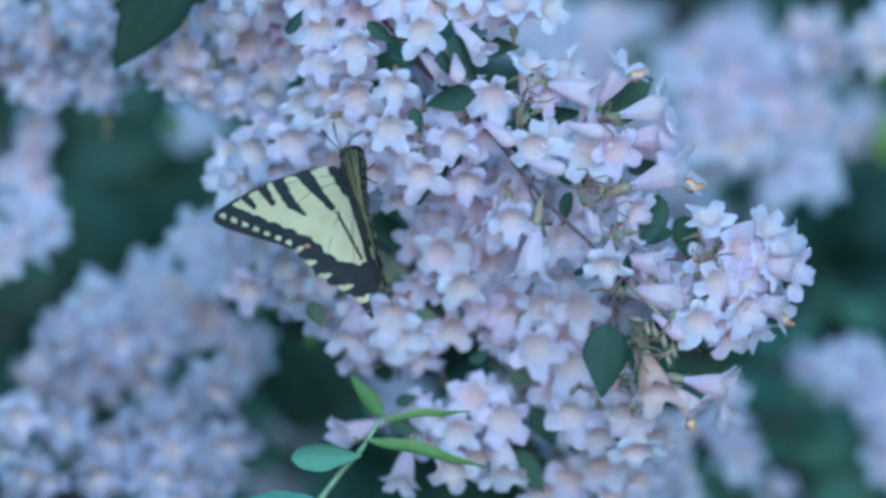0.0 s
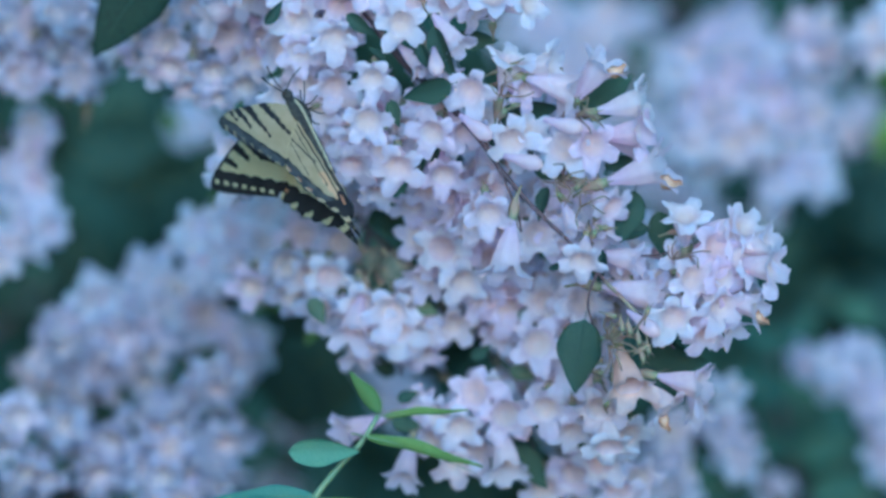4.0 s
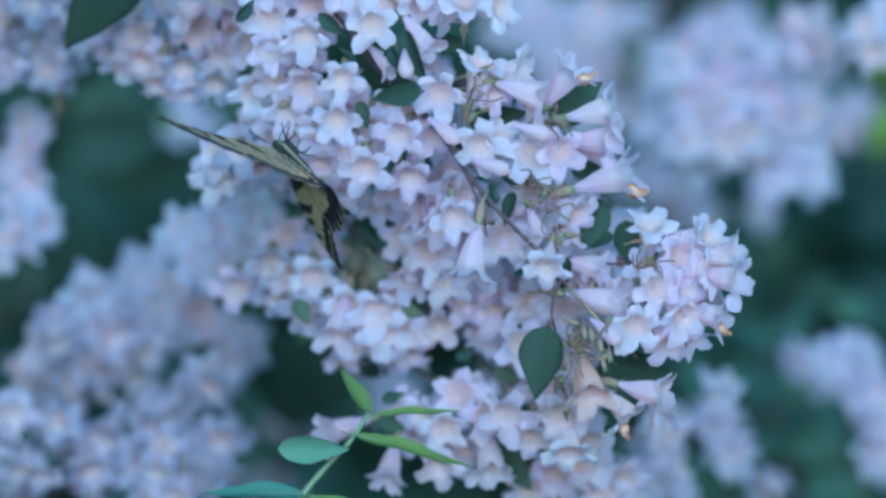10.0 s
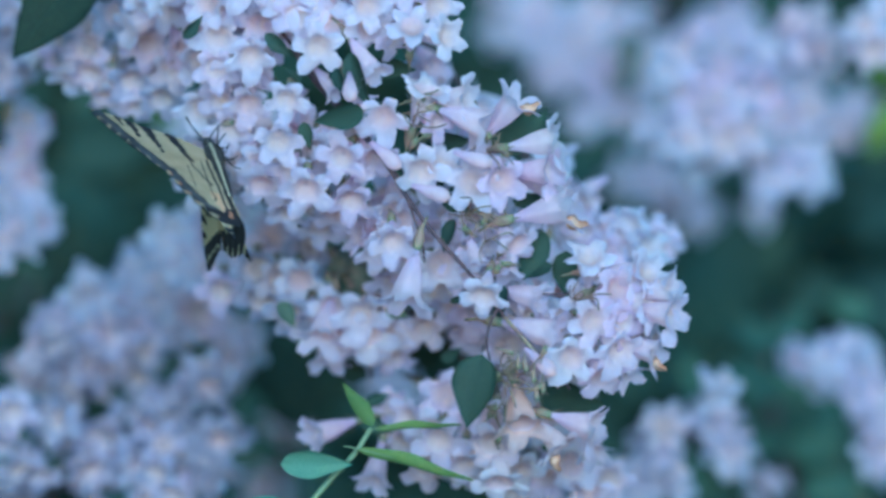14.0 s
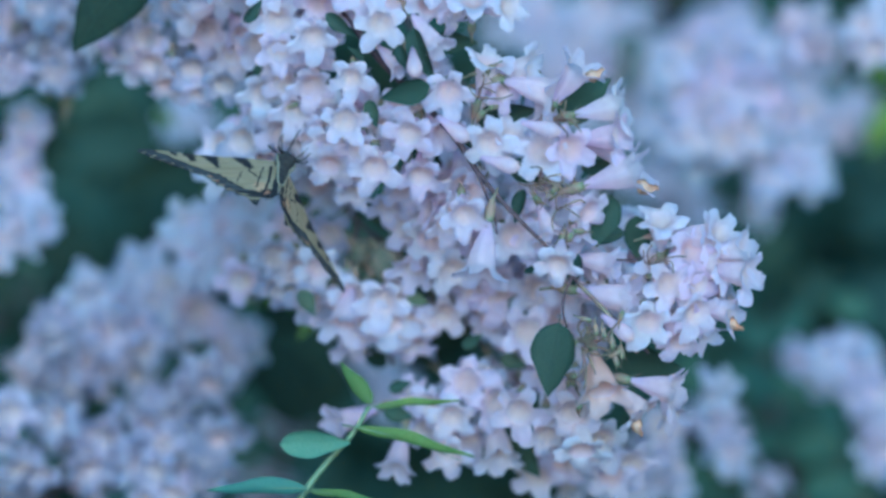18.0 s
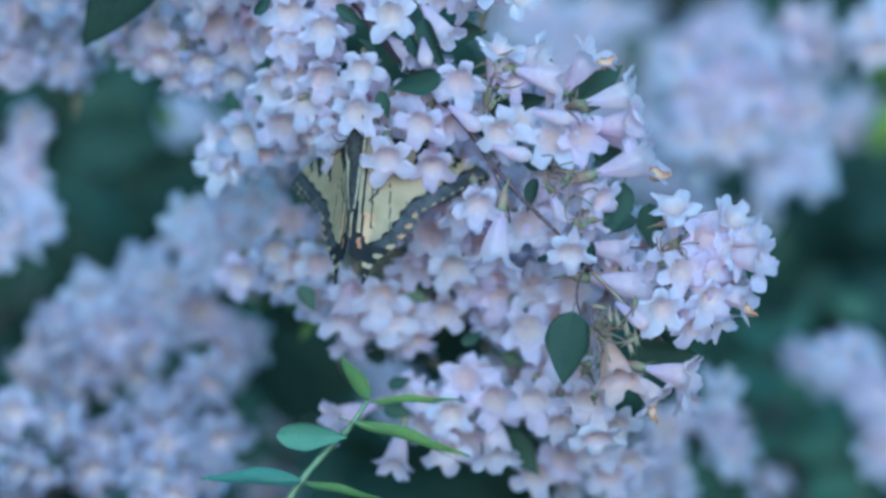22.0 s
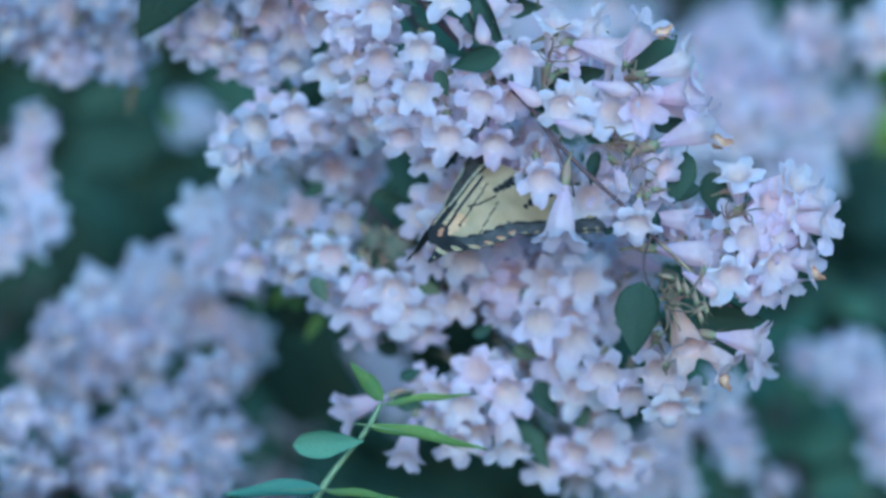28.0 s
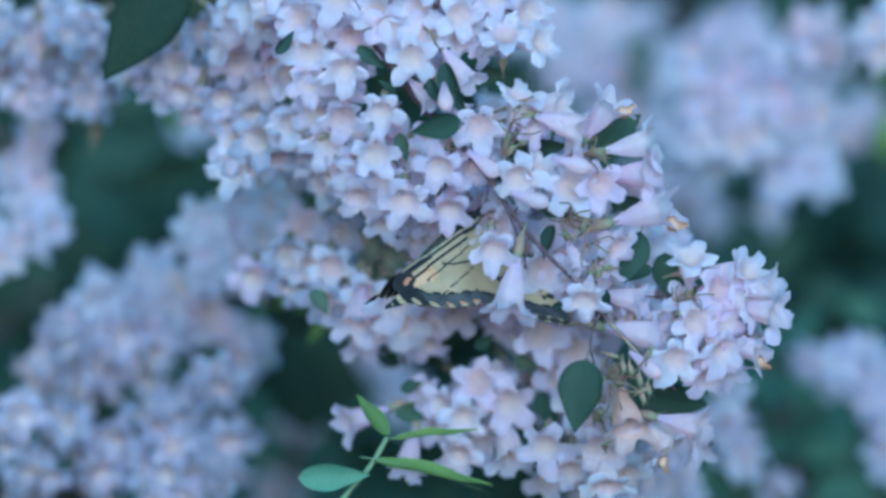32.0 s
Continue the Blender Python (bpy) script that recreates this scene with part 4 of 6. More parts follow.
# towards the left
# shade-coloured petals dim part of this group
bells(back_branch, FB, DB, [
         (435, 242, -0.3, -0.3, 1, 1.2, "d", -0.01), (507, 224, 0, -0.4, 1, 1.15, "c", -0.015), (422, 288, -0.1, -0.5, 1, 1.1, "d", 0), (392, 295, -0.6, -0.3, 0.8, 1.1, "c", 0),
         (472, 270, 0.1, -0.5, 1, 1.1, "d", 0), (390, 245, -0.5, 0.1, 0.8, 1.1, "p", 0), (460, 205, -0.1, 0.1, 1, 1.1, "p", 0.01), (535, 244, 0.2, -0.4, 1, 1.05, "c", 0),
         (565, 259, 0.2, -0.6, 0.9, 1, "d", 0.01), (590, 234, 0.1, -0.3, 0.9, 1, "c", 0.01), (336, 376, -0.3, 0.3, 0.9, 1.25, "w", 0.15), (346, 426, -0.4, -0.2, 0.9, 1.25, "w", 0.15),
         (401, 440, 0, -0.2, 1, 1.2, "w", 0.15), (451, 410, 0, -0.2, 1, 1.2, "w", 0.15), (496, 449, 0, -0.4, 1, 1.15, "d", 0.03), (432, 490, -0.1, -0.5, 0.9, 1.1, "c", 0.05),
         (502, 509, -0.1, -0.7, 0.7, 1.1, "d", 0.03), (537, 469, 0, -0.5, 0.9, 1.1, "o", 0.02), (572, 469, 0, -0.5, 0.9, 1.1, "c", 0.01), (391, 390, 0, 0, 1, 1.2, "w", 0.15),
         (552, 529, -0.3, -0.6, 0.8, 1.1, "d", 0.01), (461, 350, 0, 0, 1, 1.2, "w", 0.15), (521, 389, 0, 0, 1, 1.1, "c", 0.06), (591, 409, 0, -0.2, 1, 1.1, "d", 0.04)], 0.0)
# below the insect
bells(back_branch, FB, DB, [
         (612, 569, -0.1, -0.9, 0.5, 1.2, "n", -0.01), (632, 518, 0, -0.5, 0.9, 1.1, "c", -0.005), (682, 530, 0, -0.4, 1, 1.15, "c", -0.015), (698, 565, 0.05, -0.5, 1, 1.1, "c", -0.01),
         (652, 580, -0.1, -0.6, 0.9, 1.1, "c", 0), (737, 568, 0.2, -0.6, 0.9, 1.15, "c", 0), (792, 557, 0, -0.5, 0.9, 1.1, "o", 0), (738, 608, 0.1, -0.7, 0.7, 1, "c", 0.01),
         (712, 513, 0.1, -0.3, 1, 1, "c", 0), (582, 549, -0.2, -0.7, 0.7, 1, "c", 0.01), (623, 609, 0, -0.9, 0.4, 1, "n", 0.01)], 0.0)
# under the stem
bells(back_branch, FB, DB - 0.014, [
         (769, 419, -0.1, -0.4, 1, 1.2, "c", -0.015), (823, 389, 0.1, -0.1, 1, 1.25, "c", -0.01), (836, 355, 0, -0.2, 1, 1.2, "c", 0), (766, 359, -0.1, -0.2, 1, 1.2, "c", 0),
         (721, 398, -0.6, -0.2, 0.8, 1.1, "p", 0), (734, 473, -0.3, -0.7, 0.6, 1.1, "n", 0), (812, 479, 0.05, -0.5, 1, 1.15, "c", -0.015), (861, 437, 0.1, -0.6, 0.8, 1.1, "c", 0),
         (842, 512, 0, -0.4, 0.9, 1, "c", 0.01), (991, 466, 0.1, -0.4, 1, 1.15, "w", 0), (976, 396, 0.1, 0, 1, 1.2, "c", 0),
         (891, 387, 0, -0.3, 1, 1.1, "c", 0), (952, 511, 0, -0.4, 1, 1.1, "c", 0), (1022, 511, 0.1, -0.1, 1, 1.25, "c", -0.015), (942, 586, 0, -0.1, 1, 1.25, "c", -0.02),
         (887, 527, -0.1, -0.5, 0.9, 1.1, "c", 0.01), (1002, 566, 0.2, -0.3, 1, 1.1, "c", 0), (1005, 616, 0.1, -0.5, 0.9, 1.2, "c", -0.005), (892, 487, 0, -0.3, 1, 1.1, "c", 0.02),
         (1042, 575, 0.1, -0.3, 1, 1.2, "c", 0.02), (872, 567, -0.1, -0.6, 0.8, 1, "m", 0.02)], 0.0)
# beside the broad leaf
bells(back_branch, FB, DB, [
         (978, 666, -0.2, -0.4, 1, 1.2, "c", -0.01), (1008, 708, -0.1, -0.5, 1, 1.2, "c", -0.02), (1033, 656, 0.1, -0.3, 1, 1.1, "c", 0.01), (968, 711, -0.2, -0.6, 0.8, 1, "c", 0),
         (1053, 695, 0.2, -0.4, 1, 1.1, "c", 0.02)], 0.0)
# low down
bells(back_branch, FB, DB, [
         (828, 669, -0.1, 0, 1, 1.15, "p", -0.02), (885, 712, 0.05, -0.3, 1, 1.2, "c", -0.025), (805, 737, -0.05, -0.5, 1, 1.1, "c", -0.02), (758, 713, -0.6, -0.2, 0.7, 1, "c", -0.01),
         (794, 805, -0.05, -0.6, 0.9, 1.05, "o", -0.02), (889, 807, 0.2, -0.9, 0.4, 1.2, "n", -0.02), (704, 818, -0.2, -0.9, 0.4, 1.05, "m", -0.01), (601, 739, -0.9, -0.35, 0.3, 1.1, "m", -0.01),
         (863, 667, 0.2, 0.1, 1, 1, "c", 0), (834, 777, 0.1, -0.5, 0.9, 1, "c", 0), (754, 758, -0.2, -0.6, 0.8, 0.95, "c", 0), (733, 688, -0.5, 0.1, 0.7, 0.9, "c", 0),
         (1054, 795, 0, -0.4, 0.9, 1.15, "c", 0), (1004, 816, 0, -0.4, 0.9, 1.1, "c", 0.01), (1084, 845, 0, -0.3, 0.9, 1.1, "c", 0.01), (954, 846, 0, -0.3, 0.9, 1.1, "c", 0.01),
         (1124, 825, 0.2, -0.3, 0.9, 1.1, "c", 0.02), (1034, 756, 0, -0.5, 0.9, 1.1, "c", 0.02)], 0.0)
for u, v, ru, rv, back, count in ((475, 390, 100, 90, 0.18, 11), (450, 250, 70, 40, 0.06, 6), (550, 480, 60, 50, 0.12, 6), (670, 560, 80, 50, 0.06, 8), (830, 430, 100, 70, 0.05, 14),
                                  (930, 530, 110, 90, 0.06, 16), (960, 660, 70, 60, 0.06, 9), (830, 720, 90, 60, 0.06, 8), (1010, 800, 90, 60, 0.08, 12), (600, 300, 70, 50, 0.07, 8)):
    clump(back_branch, FB, u, v, ru, rv, DB + back, count, 1.1, 0.02, True, 0.12, gaps=GAPS, down=0.15, white=0.5)
for base, tip, d in (((660, 360), (720, 395), 0.03), ((640, 375), (690, 340), 0.03), ((560, 340), (520, 360), 0.04), ((620, 470), (570, 500), 0.02), ((545, 420), (560, 455), 0.03), ((940, 770), (960, 840), 0.03), ((925, 800), (900, 760), 0.04), ((950, 410), (930, 440), 0.02), ((700, 480), (760, 520), 0.05), ((780, 560), (830, 590), 0.06), ((860, 660), (900, 690), 0.05), ((740, 740), (700, 700), 0.06), ((690, 640), (640, 600), 0.06), ((600, 300), (650, 270), 0.05), ((705, 400), (660, 375), 0.04), ((720, 370), (745, 410), 0.05), ((690, 385), (730, 372), 0.03), ((560, 430), (545, 465), 0.05), ((765, 545), (775, 575), 0.05), ((900, 455), (915, 490), 0.05), ((650, 505), (610, 495), 0.04)):
    leaf(back_branch, FB, base, tip, DB + d, MID_LEAF, pick.uniform(-30, 30), RIB_DARK)

# small green leaves between the flowers
for base, tip, mesh in (((841, 445), (896, 429), FRESH_LEAF),
                        ((727, 513), (767, 532), FRESH_LEAF),
                        ((907, 526), (957, 551), FRESH_LEAF),
                        ((881, 417), (916, 401), FRESH_LEAF),
                        ((791, 437), (831, 452), FRESH_LEAF),
                        ((893, 627), (938, 646), FRESH_LEAF),
                        ((899, 767), (962, 838), MID_LEAF),
                        ((938, 686), (969, 756), MID_LEAF),
                        ((693, 683), (733, 668), MID_LEAF),
                        ((683, 718), (738, 733), MID_LEAF),
                        ((537, 504), (567, 549), FRESH_LEAF),
                        ((991, 446), (1036, 443), MID_LEAF),
                        ((952, 566), (992, 551), FRESH_LEAF),
                        ((823, 607), (862, 587), MID_LEAF),
                        ((1004, 766), (1033, 726), FRESH_LEAF),
                        ((863, 732), (874, 767), MID_LEAF),
                        ((956, 406), (976, 391), FRESH_LEAF)):
    leaf(back_branch, FB, base, tip, DB - 0.004, mesh, pick.uniform(-25, 25))


def seed_head(parent, origin, u, v, depth, radius, spikes):
    """A bristly cluster of empty calyces left where flowers fell."""
    c = spot(u, v, depth) - origin
    rnd = random.Random(int(u))
    for _ in range(spikes):
        way = Vector((rnd.uniform(-1, 1), rnd.uniform(-1, 0.2), rnd.uniform(-1, 1))).normalized()
        link("empty_calyx", CALYX_MESH, parent, facing(c + way * radius * rnd.uniform(0.4, 1.0) + way * 0.012, way, rnd.uniform(0, 6), 1.15))
    v2, f2 = tube_data([c + Vector((0, 0, -radius * 0.5)), c + Vector((0, 0, -radius * 0.2)), c + Vector((0, 0, radius * 0.3)), c + Vector((0, 0, radius * 0.6))], [radius * 0.2, radius * 0.55, radius * 0.5, radius * 0.1], 10)
    link("seed_head", mesh_of("seed_head", v2, f2, [SEED]), parent, None, "olive-brown bristly seed cluster")


seed_head(back_branch, FB, 690, 455, DB + 0.0, 0.011, 26)
seed_head(back_branch, FB, 650, 440, DB + 0.02, 0.009, 16)


# curled stalks with empty calyces at the tip
def curl(u, v, reach, way, turn):
    """A stalk that starts at the knot and bends over to an empty calyx."""
    pts, a = [], way
    x, y = u, v
    for k in range(7):
        pts.append(spot(x, y, DEPTH - 0.010 - 0.0012 * k) - FA)
        x, y = x + reach * math.cos(a) / 6, y - reach * math.sin(a) / 6
        a += turn / 6
    stalk = rod("flower_stalk", pts, 0.00042, 0.00032, STALK, front_branch, "", 6, 2)
    link("empty_calyx", CALYX_MESH, stalk, facing(pts[-1] + Vector((math.cos(a), -0.3, math.sin(a))) * 0.011, (math.cos(a), -0.3, math.sin(a)), 0, 0.62))


for u, v, reach, way, turn in ((1070, 574, 60, 0.9, -2.0), (1072, 577, 74, 0.5, -1.6), (1070, 572, 50, 1.5, -2.4), (1074, 580, 62, 0.1, -1.2), (1068, 570, 44, 1.9, -2.8), (1074, 582, 84, 0.45, 0.7), (1070, 584, 60, -0.5, 0.9), (1066, 560, 36, 2.3, -2.2)):
    curl(u, v, reach, way, turn)
for u, v in ((1092, 548), (1082, 560), (1104, 560), (1098, 576)):
    link("empty_calyx", CALYX_MESH, front_branch, facing(spot(u, v, DEPTH - 0.016) - FA, (pick.uniform(-0.6, 1), -0.8, pick.uniform(-0.6, 0.6)), 0, 0.7))

# flowers that fill the hollow under the stem
clump(back_branch, FB, 1010, 515, 90, 74, DB + 0.012, 16, 1.15, 0.02, True, 0.0, down=0.3, white=0.3)
clump(back_branch, FB, 905, 470, 70, 60, DB + 0.02, 8, 1.1, 0.02, True, 0.0, down=0.3, white=0.3)

# high part of the low mass, brightened by skylight put into its petals
spray("flower mass low on the shrub, skylight put into its blue-white petals", [(420, 700), (330, 620), (260, 540)],
      [(162, 532, 48, 36, 7), (272, 512, 44, 44, 9), (335, 556, 52, 40, 9), (405, 606, 34, 34, 6)], 2.53, 1.28, False, 0.05, down=0.5, white=0.65, shade_share=0.0)

# dark leaves added at the edge of the shrub to stand for shade
edge = thing("leafy_twig", spot(60, 500, 2.8), "dark green leafy twig added as shade above the low flower mass", "foliage")
EO = spot(60, 500, 2.8)
rod("stem", [spot(-60, 620, 2.82) - EO, spot(20, 540, 2.82) - EO, spot(110, 460, 2.82) - EO], 0.002, 0.001, TWIG, edge)
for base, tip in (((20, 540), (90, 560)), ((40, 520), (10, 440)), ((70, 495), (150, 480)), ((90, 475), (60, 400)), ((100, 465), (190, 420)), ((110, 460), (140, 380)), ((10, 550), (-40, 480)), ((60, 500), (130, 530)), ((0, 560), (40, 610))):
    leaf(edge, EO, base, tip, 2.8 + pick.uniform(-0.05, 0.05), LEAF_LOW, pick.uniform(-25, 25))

# leaves and flowers in the hollow low on the far side
hollow = thing("leafy_twig", spot(1380, 720, 2.78), "soft blue-green leafy twig behind the branch tip", "foliage")
HO = spot(1380, 720, 2.78)
rod("stem", [spot(1440, 960, 2.8) - HO, spot(1390, 820, 2.8) - HO, spot(1360, 660, 2.8) - HO, spot(1380, 540, 2.8) - HO], 0.002, 0.001, TWIG, hollow)
# the light in the hollow is put into this brighter green
LIGHT_TINT_LEAF = leaf_mesh("leaf", leaf_material("leaf_blue_green_light_tint", (0.085, 0.150, 0.105), (0.135, 0.215, 0.155), 0.3, 0.65), 0.6)
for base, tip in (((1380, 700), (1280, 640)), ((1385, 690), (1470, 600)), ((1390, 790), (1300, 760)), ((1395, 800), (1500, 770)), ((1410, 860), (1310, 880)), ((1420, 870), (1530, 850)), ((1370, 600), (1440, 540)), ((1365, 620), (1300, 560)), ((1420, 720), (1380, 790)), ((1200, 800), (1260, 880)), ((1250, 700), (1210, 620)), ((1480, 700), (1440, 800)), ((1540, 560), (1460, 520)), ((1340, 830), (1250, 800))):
    leaf(hollow, HO, base, tip, 2.76 + pick.uniform(-0.05, 0.06), LIGHT_TINT_LEAF, pick.uniform(-25, 25))
spray("small blurred white and pink flowers in the hollow", [(1600, 700), (1480, 660), (1410, 640)],
      [(1415, 635, 22, 18, 3), (1450, 650, 34, 26, 4), (1260, 742, 24, 40, 4), (1170, 800, 36, 30, 4), (1355, 860, 30, 20, 2)], 2.66, 0.95, False, 0.05, white=0.35)


# pale flowers filling the far side of the front branch
clump(front_branch, FA, 1005, 330, 70, 56, DEPTH + 0.045, 8, 1.08, 0.02, False, 0.0, white=0.3)
clump(front_branch, FA, 1110, 470, 66, 56, DEPTH + 0.05, 8, 1.08, 0.02, False, 0.0, white=0.3)
clump(front_branch, FA, 960, 170, 60, 46, DEPTH + 0.05, 5, 1.05, 0.02, False, 0.0, white=0.3)


# ---- young shoot ----
LEAF_TEAL = leaf_material("leaf_blue_green", (0.20, 0.35, 0.25), (0.27, 0.43, 0.32), 0.4)
TEAL_LEAF = leaf_mesh("leaf", LEAF_TEAL, 0.40, 0.35, -0.12)
TEAL_LEAF2 = leaf_mesh("leaf", LEAF_TEAL, 0.22, 0.35, 0.1)
DS = DEPTH + 0.03
FS = spot(550, 850, DS)
young_shoot = thing("young_shoot", FS, "fresh green upright shoot with opposite narrow leaves", "shoot")
rod("stem", [spot(u, v, DS) - FS for u, v in ((420, 1120), (480, 980), (535, 875), (580, 815), (625, 765), (656, 716))], 0.0016, 0.0008, STEM_GREEN, young_shoot)
leaf(young_shoot, FS, (660, 712), (600, 640), DS, YOUNG_WIDE, 30, RIB, "bright green upright young leaf")
leaf(young_shoot, FS, (664, 718), (816, 702), DS, YOUNG_MESH, -58, RIB)
leaf(young_shoot, FS, (632, 754), (842, 800), DS - 0.005, YOUNG_MESH, -52, RIB)
leaf(young_shoot, FS, (496, 782), (624, 777), DS - 0.01, TEAL_LEAF, 12, None, "blue-green folded leaf")
leaf(young_shoot, FS, (545, 862), (366, 852), DS - 0.01, TEAL_LEAF2, 45, RIB)
leaf(young_shoot, FS, (550, 866), (690, 884), DS - 0.008, YOUNG_MESH, -50, RIB)


# ---- butterfly ----
butterfly = thing("butterfly", spot(560, 330, DEPTH + 0.03), "yellow and black striped swallowtail feeding on the flowers", "butterfly")

# wing plans in millimetres: forward along the body, outward from it
FORE_PLAN = [(5.5, 0.8), (7.4, 6.0), (8.6, 14.0), (8.9, 23.0), (8.2, 33.0), (6.9, 42.0), (5.4, 48.5), (4.0, 51.0), (2.0, 51.6), (-0.6, 49.6), (-5.0, 43.6), (-9.8, 36.5), (-13.8, 30.5), (-16.8, 26.5), (-15.6, 23.0), (-11.0, 14.0), (-6.0, 5.0), (-4.0, 0.8)]
HIND_PLAN = [(0.5, 0.3), (-4.0, 8.0), (-9.0, 16.0), (-14.0, 22.5), (-17.5, 26.0), (-20.0, 25.6), (-21.0, 24.0), (-23.6, 24.4), (-25.0, 22.3), (-28.0, 22.2), (-29.2, 19.4), (-32.4, 18.4), (-33.6, 15.8), (-36.8, 14.4), (-38.0, 12.0), (-40.6, 10.4), (-43.6, 9.4), (-46.8, 8.4), (-48.6, 7.4), (-47.4, 6.6), (-43.6, 6.4), (-40.2, 6.2), (-39.4, 5.6), (-40.4, 3.8), (-39.0, 2.0), (-36.5, 0.4), (-30.0, 0.2), (-18.0, 0.2), (-8.0, 0.2)]


def inside(plan, x, y):
    hit = False
    for (x1, y1), (x2, y2) in zip(plan, plan[1:] + plan[:1]):
        if (y1 > y) != (y2 > y) and x < (x2 - x1) * (y - y1) / (y2 - y1) + x1:
            hit = not hit
    return hit


def nearest(plan, x, y):
    best = None
    for (x1, y1), (x2, y2) in zip(plan, plan[1:] + plan[:1]):
        dx, dy = x2 - x1, y2 - y1
        t = max(0, min(1, ((x - x1) * dx + (y - y1) * dy) / (dx * dx + dy * dy)))
        px, py = x1 + t * dx, y1 + t * dy
        d = (px - x) ** 2 + (py - y) ** 2
        if best is None or d < best[0]:
            best = (d, px, py)
    return best


def along(x, y, x1, y1, x2, y2):
    """Distance from a line piece, and how far along it."""
    dx, dy = x2 - x1, y2 - y1
    t = max(0, min(1, ((x - x1) * dx + (y - y1) * dy) / (dx * dx + dy * dy)))
    return math.hypot(x - x1 - t * dx, y - y1 - t * dy), t


def fore_paint(x, y):
    """0 pale, 1 black, 2 orange, 3 blue."""
    edge, _ = along(x, y, 4.4, 53.0, -17.5, 26.5)
    wob = 0.5 * math.sin(x * 1.7) + 0.4 * math.sin(y * 1.3)
    if edge < 6.8 + wob * 0.5:
        if 1.5 < edge < 3.1 and math.sin(along(x, y, 4.4, 53.0, -17.5, 26.5)[1] * 50.0) > 0.0:
            return 0
        return 1
    for x1, y1, x2, y2, w0, w1 in ((9.0, 39.0, 2.6, 36.0, 1.7, 1.1), (9.0, 31.4, 1.4, 28.6, 2.1, 1.1), (9.2, 24.8, -1.0, 22.6, 2.4, 1.7), (-1.0, 22.6, -6.0, 19.0, 1.8, 0.6), (8.8, 15.6, 0.0, 12.2, 2.8, 1.8), (0.0, 12.2, -11.0, 7.0, 1.7, 0.7), (6.0, 4.5, -5.0, 2.0, 1.7, 1.6)):
        d, t = along(x, y, x1, y1, x2, y2)
        if d < w0 + (w1 - w0) * t + 0.25 * wob:
            return 1
    if along(x, y, 8.6, 2.0, 9.0, 30.0)[0] < 0.9 or along(x, y, 9.0, 30.0, 4.4, 52.0)[0] < 0.9:
        return 1
    return 0


def hind_paint(x, y):
    d = math.sqrt(nearest(HIND_OUTER, x, y)[0])
    if x < -14:
        wide = 8.6 + 3.4 * min(1, max(0, (-22 - x) / 10))
        if 0.8 < d < 0.8 + 3.3 * math.sin(x * 1.05 + 0.4) and y > 4:
            return 0
        if d < wide + 0.5 * math.sin(x * 1.3):
            if 4.6 < d < 6.0 and math.sin(x * 1.05 + 0.4) > 0.6 and x > -22:
                return 2
            return 1
    if along(x, y, -36.5, 4.2, -33.0, 3.6)[0] < 1.9:
        return 2
    if along(x, y, 0, 1.5, -34, 2.0)[0] < 1.1 or along(x, y, -9.0, 8.0, -27, 4.6)[0] < 0.5:
        return 1
    return 0


HIND_OUTER = [(-16.5, 27.5), (-20.0, 26.0), (-25.0, 23.6), (-29.5, 21.0), (-33.5, 17.8), (-38.0, 12.8), (-43.6, 9.8), (-48.6, 7.4), (-42.6, 6.2), (-40.0, 4.6), (-39.5, 2.0)]
HIND_OUTER = HIND_OUTER + HIND_OUTER[-2:0:-1]


def wing_mesh(name, plan, paint, side, lift, camber, skins):
    step = 0.5
    xs, ys = [p[0] for p in plan], [p[1] for p in plan]
    x0, y0 = min(xs), min(ys)
    nx, ny = int((max(xs) - x0) / step) + 2, int((max(ys) - y0) / step) + 2
    index, verts, faces, mats = {}, [], [], []

    def corner(i, j):
        if (i, j) not in index:
            x, y = x0 + i * step, y0 + j * step
            if not inside(plan, x, y):
                _, x, y = nearest(plan, x, y)
            z = lift + camber * math.sin(min(1, y / 50) * math.pi) + 0.12 * math.sin(x * 0.9 + y * 0.25)
            index[(i, j)] = len(verts)
            verts.append((x / 1000, side * y / 1000, z / 1000))
        return index[(i, j)]

    for i in range(nx):
        for j in range(ny):
            cx, cy = x0 + (i + 0.5) * step, y0 + (j + 0.5) * step
            if inside(plan, cx, cy):
                q = (corner(i, j), corner(i + 1, j), corner(i + 1, j + 1), corner(i, j + 1))
                faces.append(q if side > 0 else q[::-1])
                mats.append(paint(cx, cy))
    return mesh_of(name, verts, faces, skins, mats)


FORE_VEINS = [[(3, 2), (6.0, 20), (3.0, 45)], [(1, 2), (0, 16), (-7.0, 34)]]
HIND_VEINS = [[(-3, 2), (-13, 10), (-24, 17)], [(-8, 2), (-20, 5.5), (-30, 8)]]


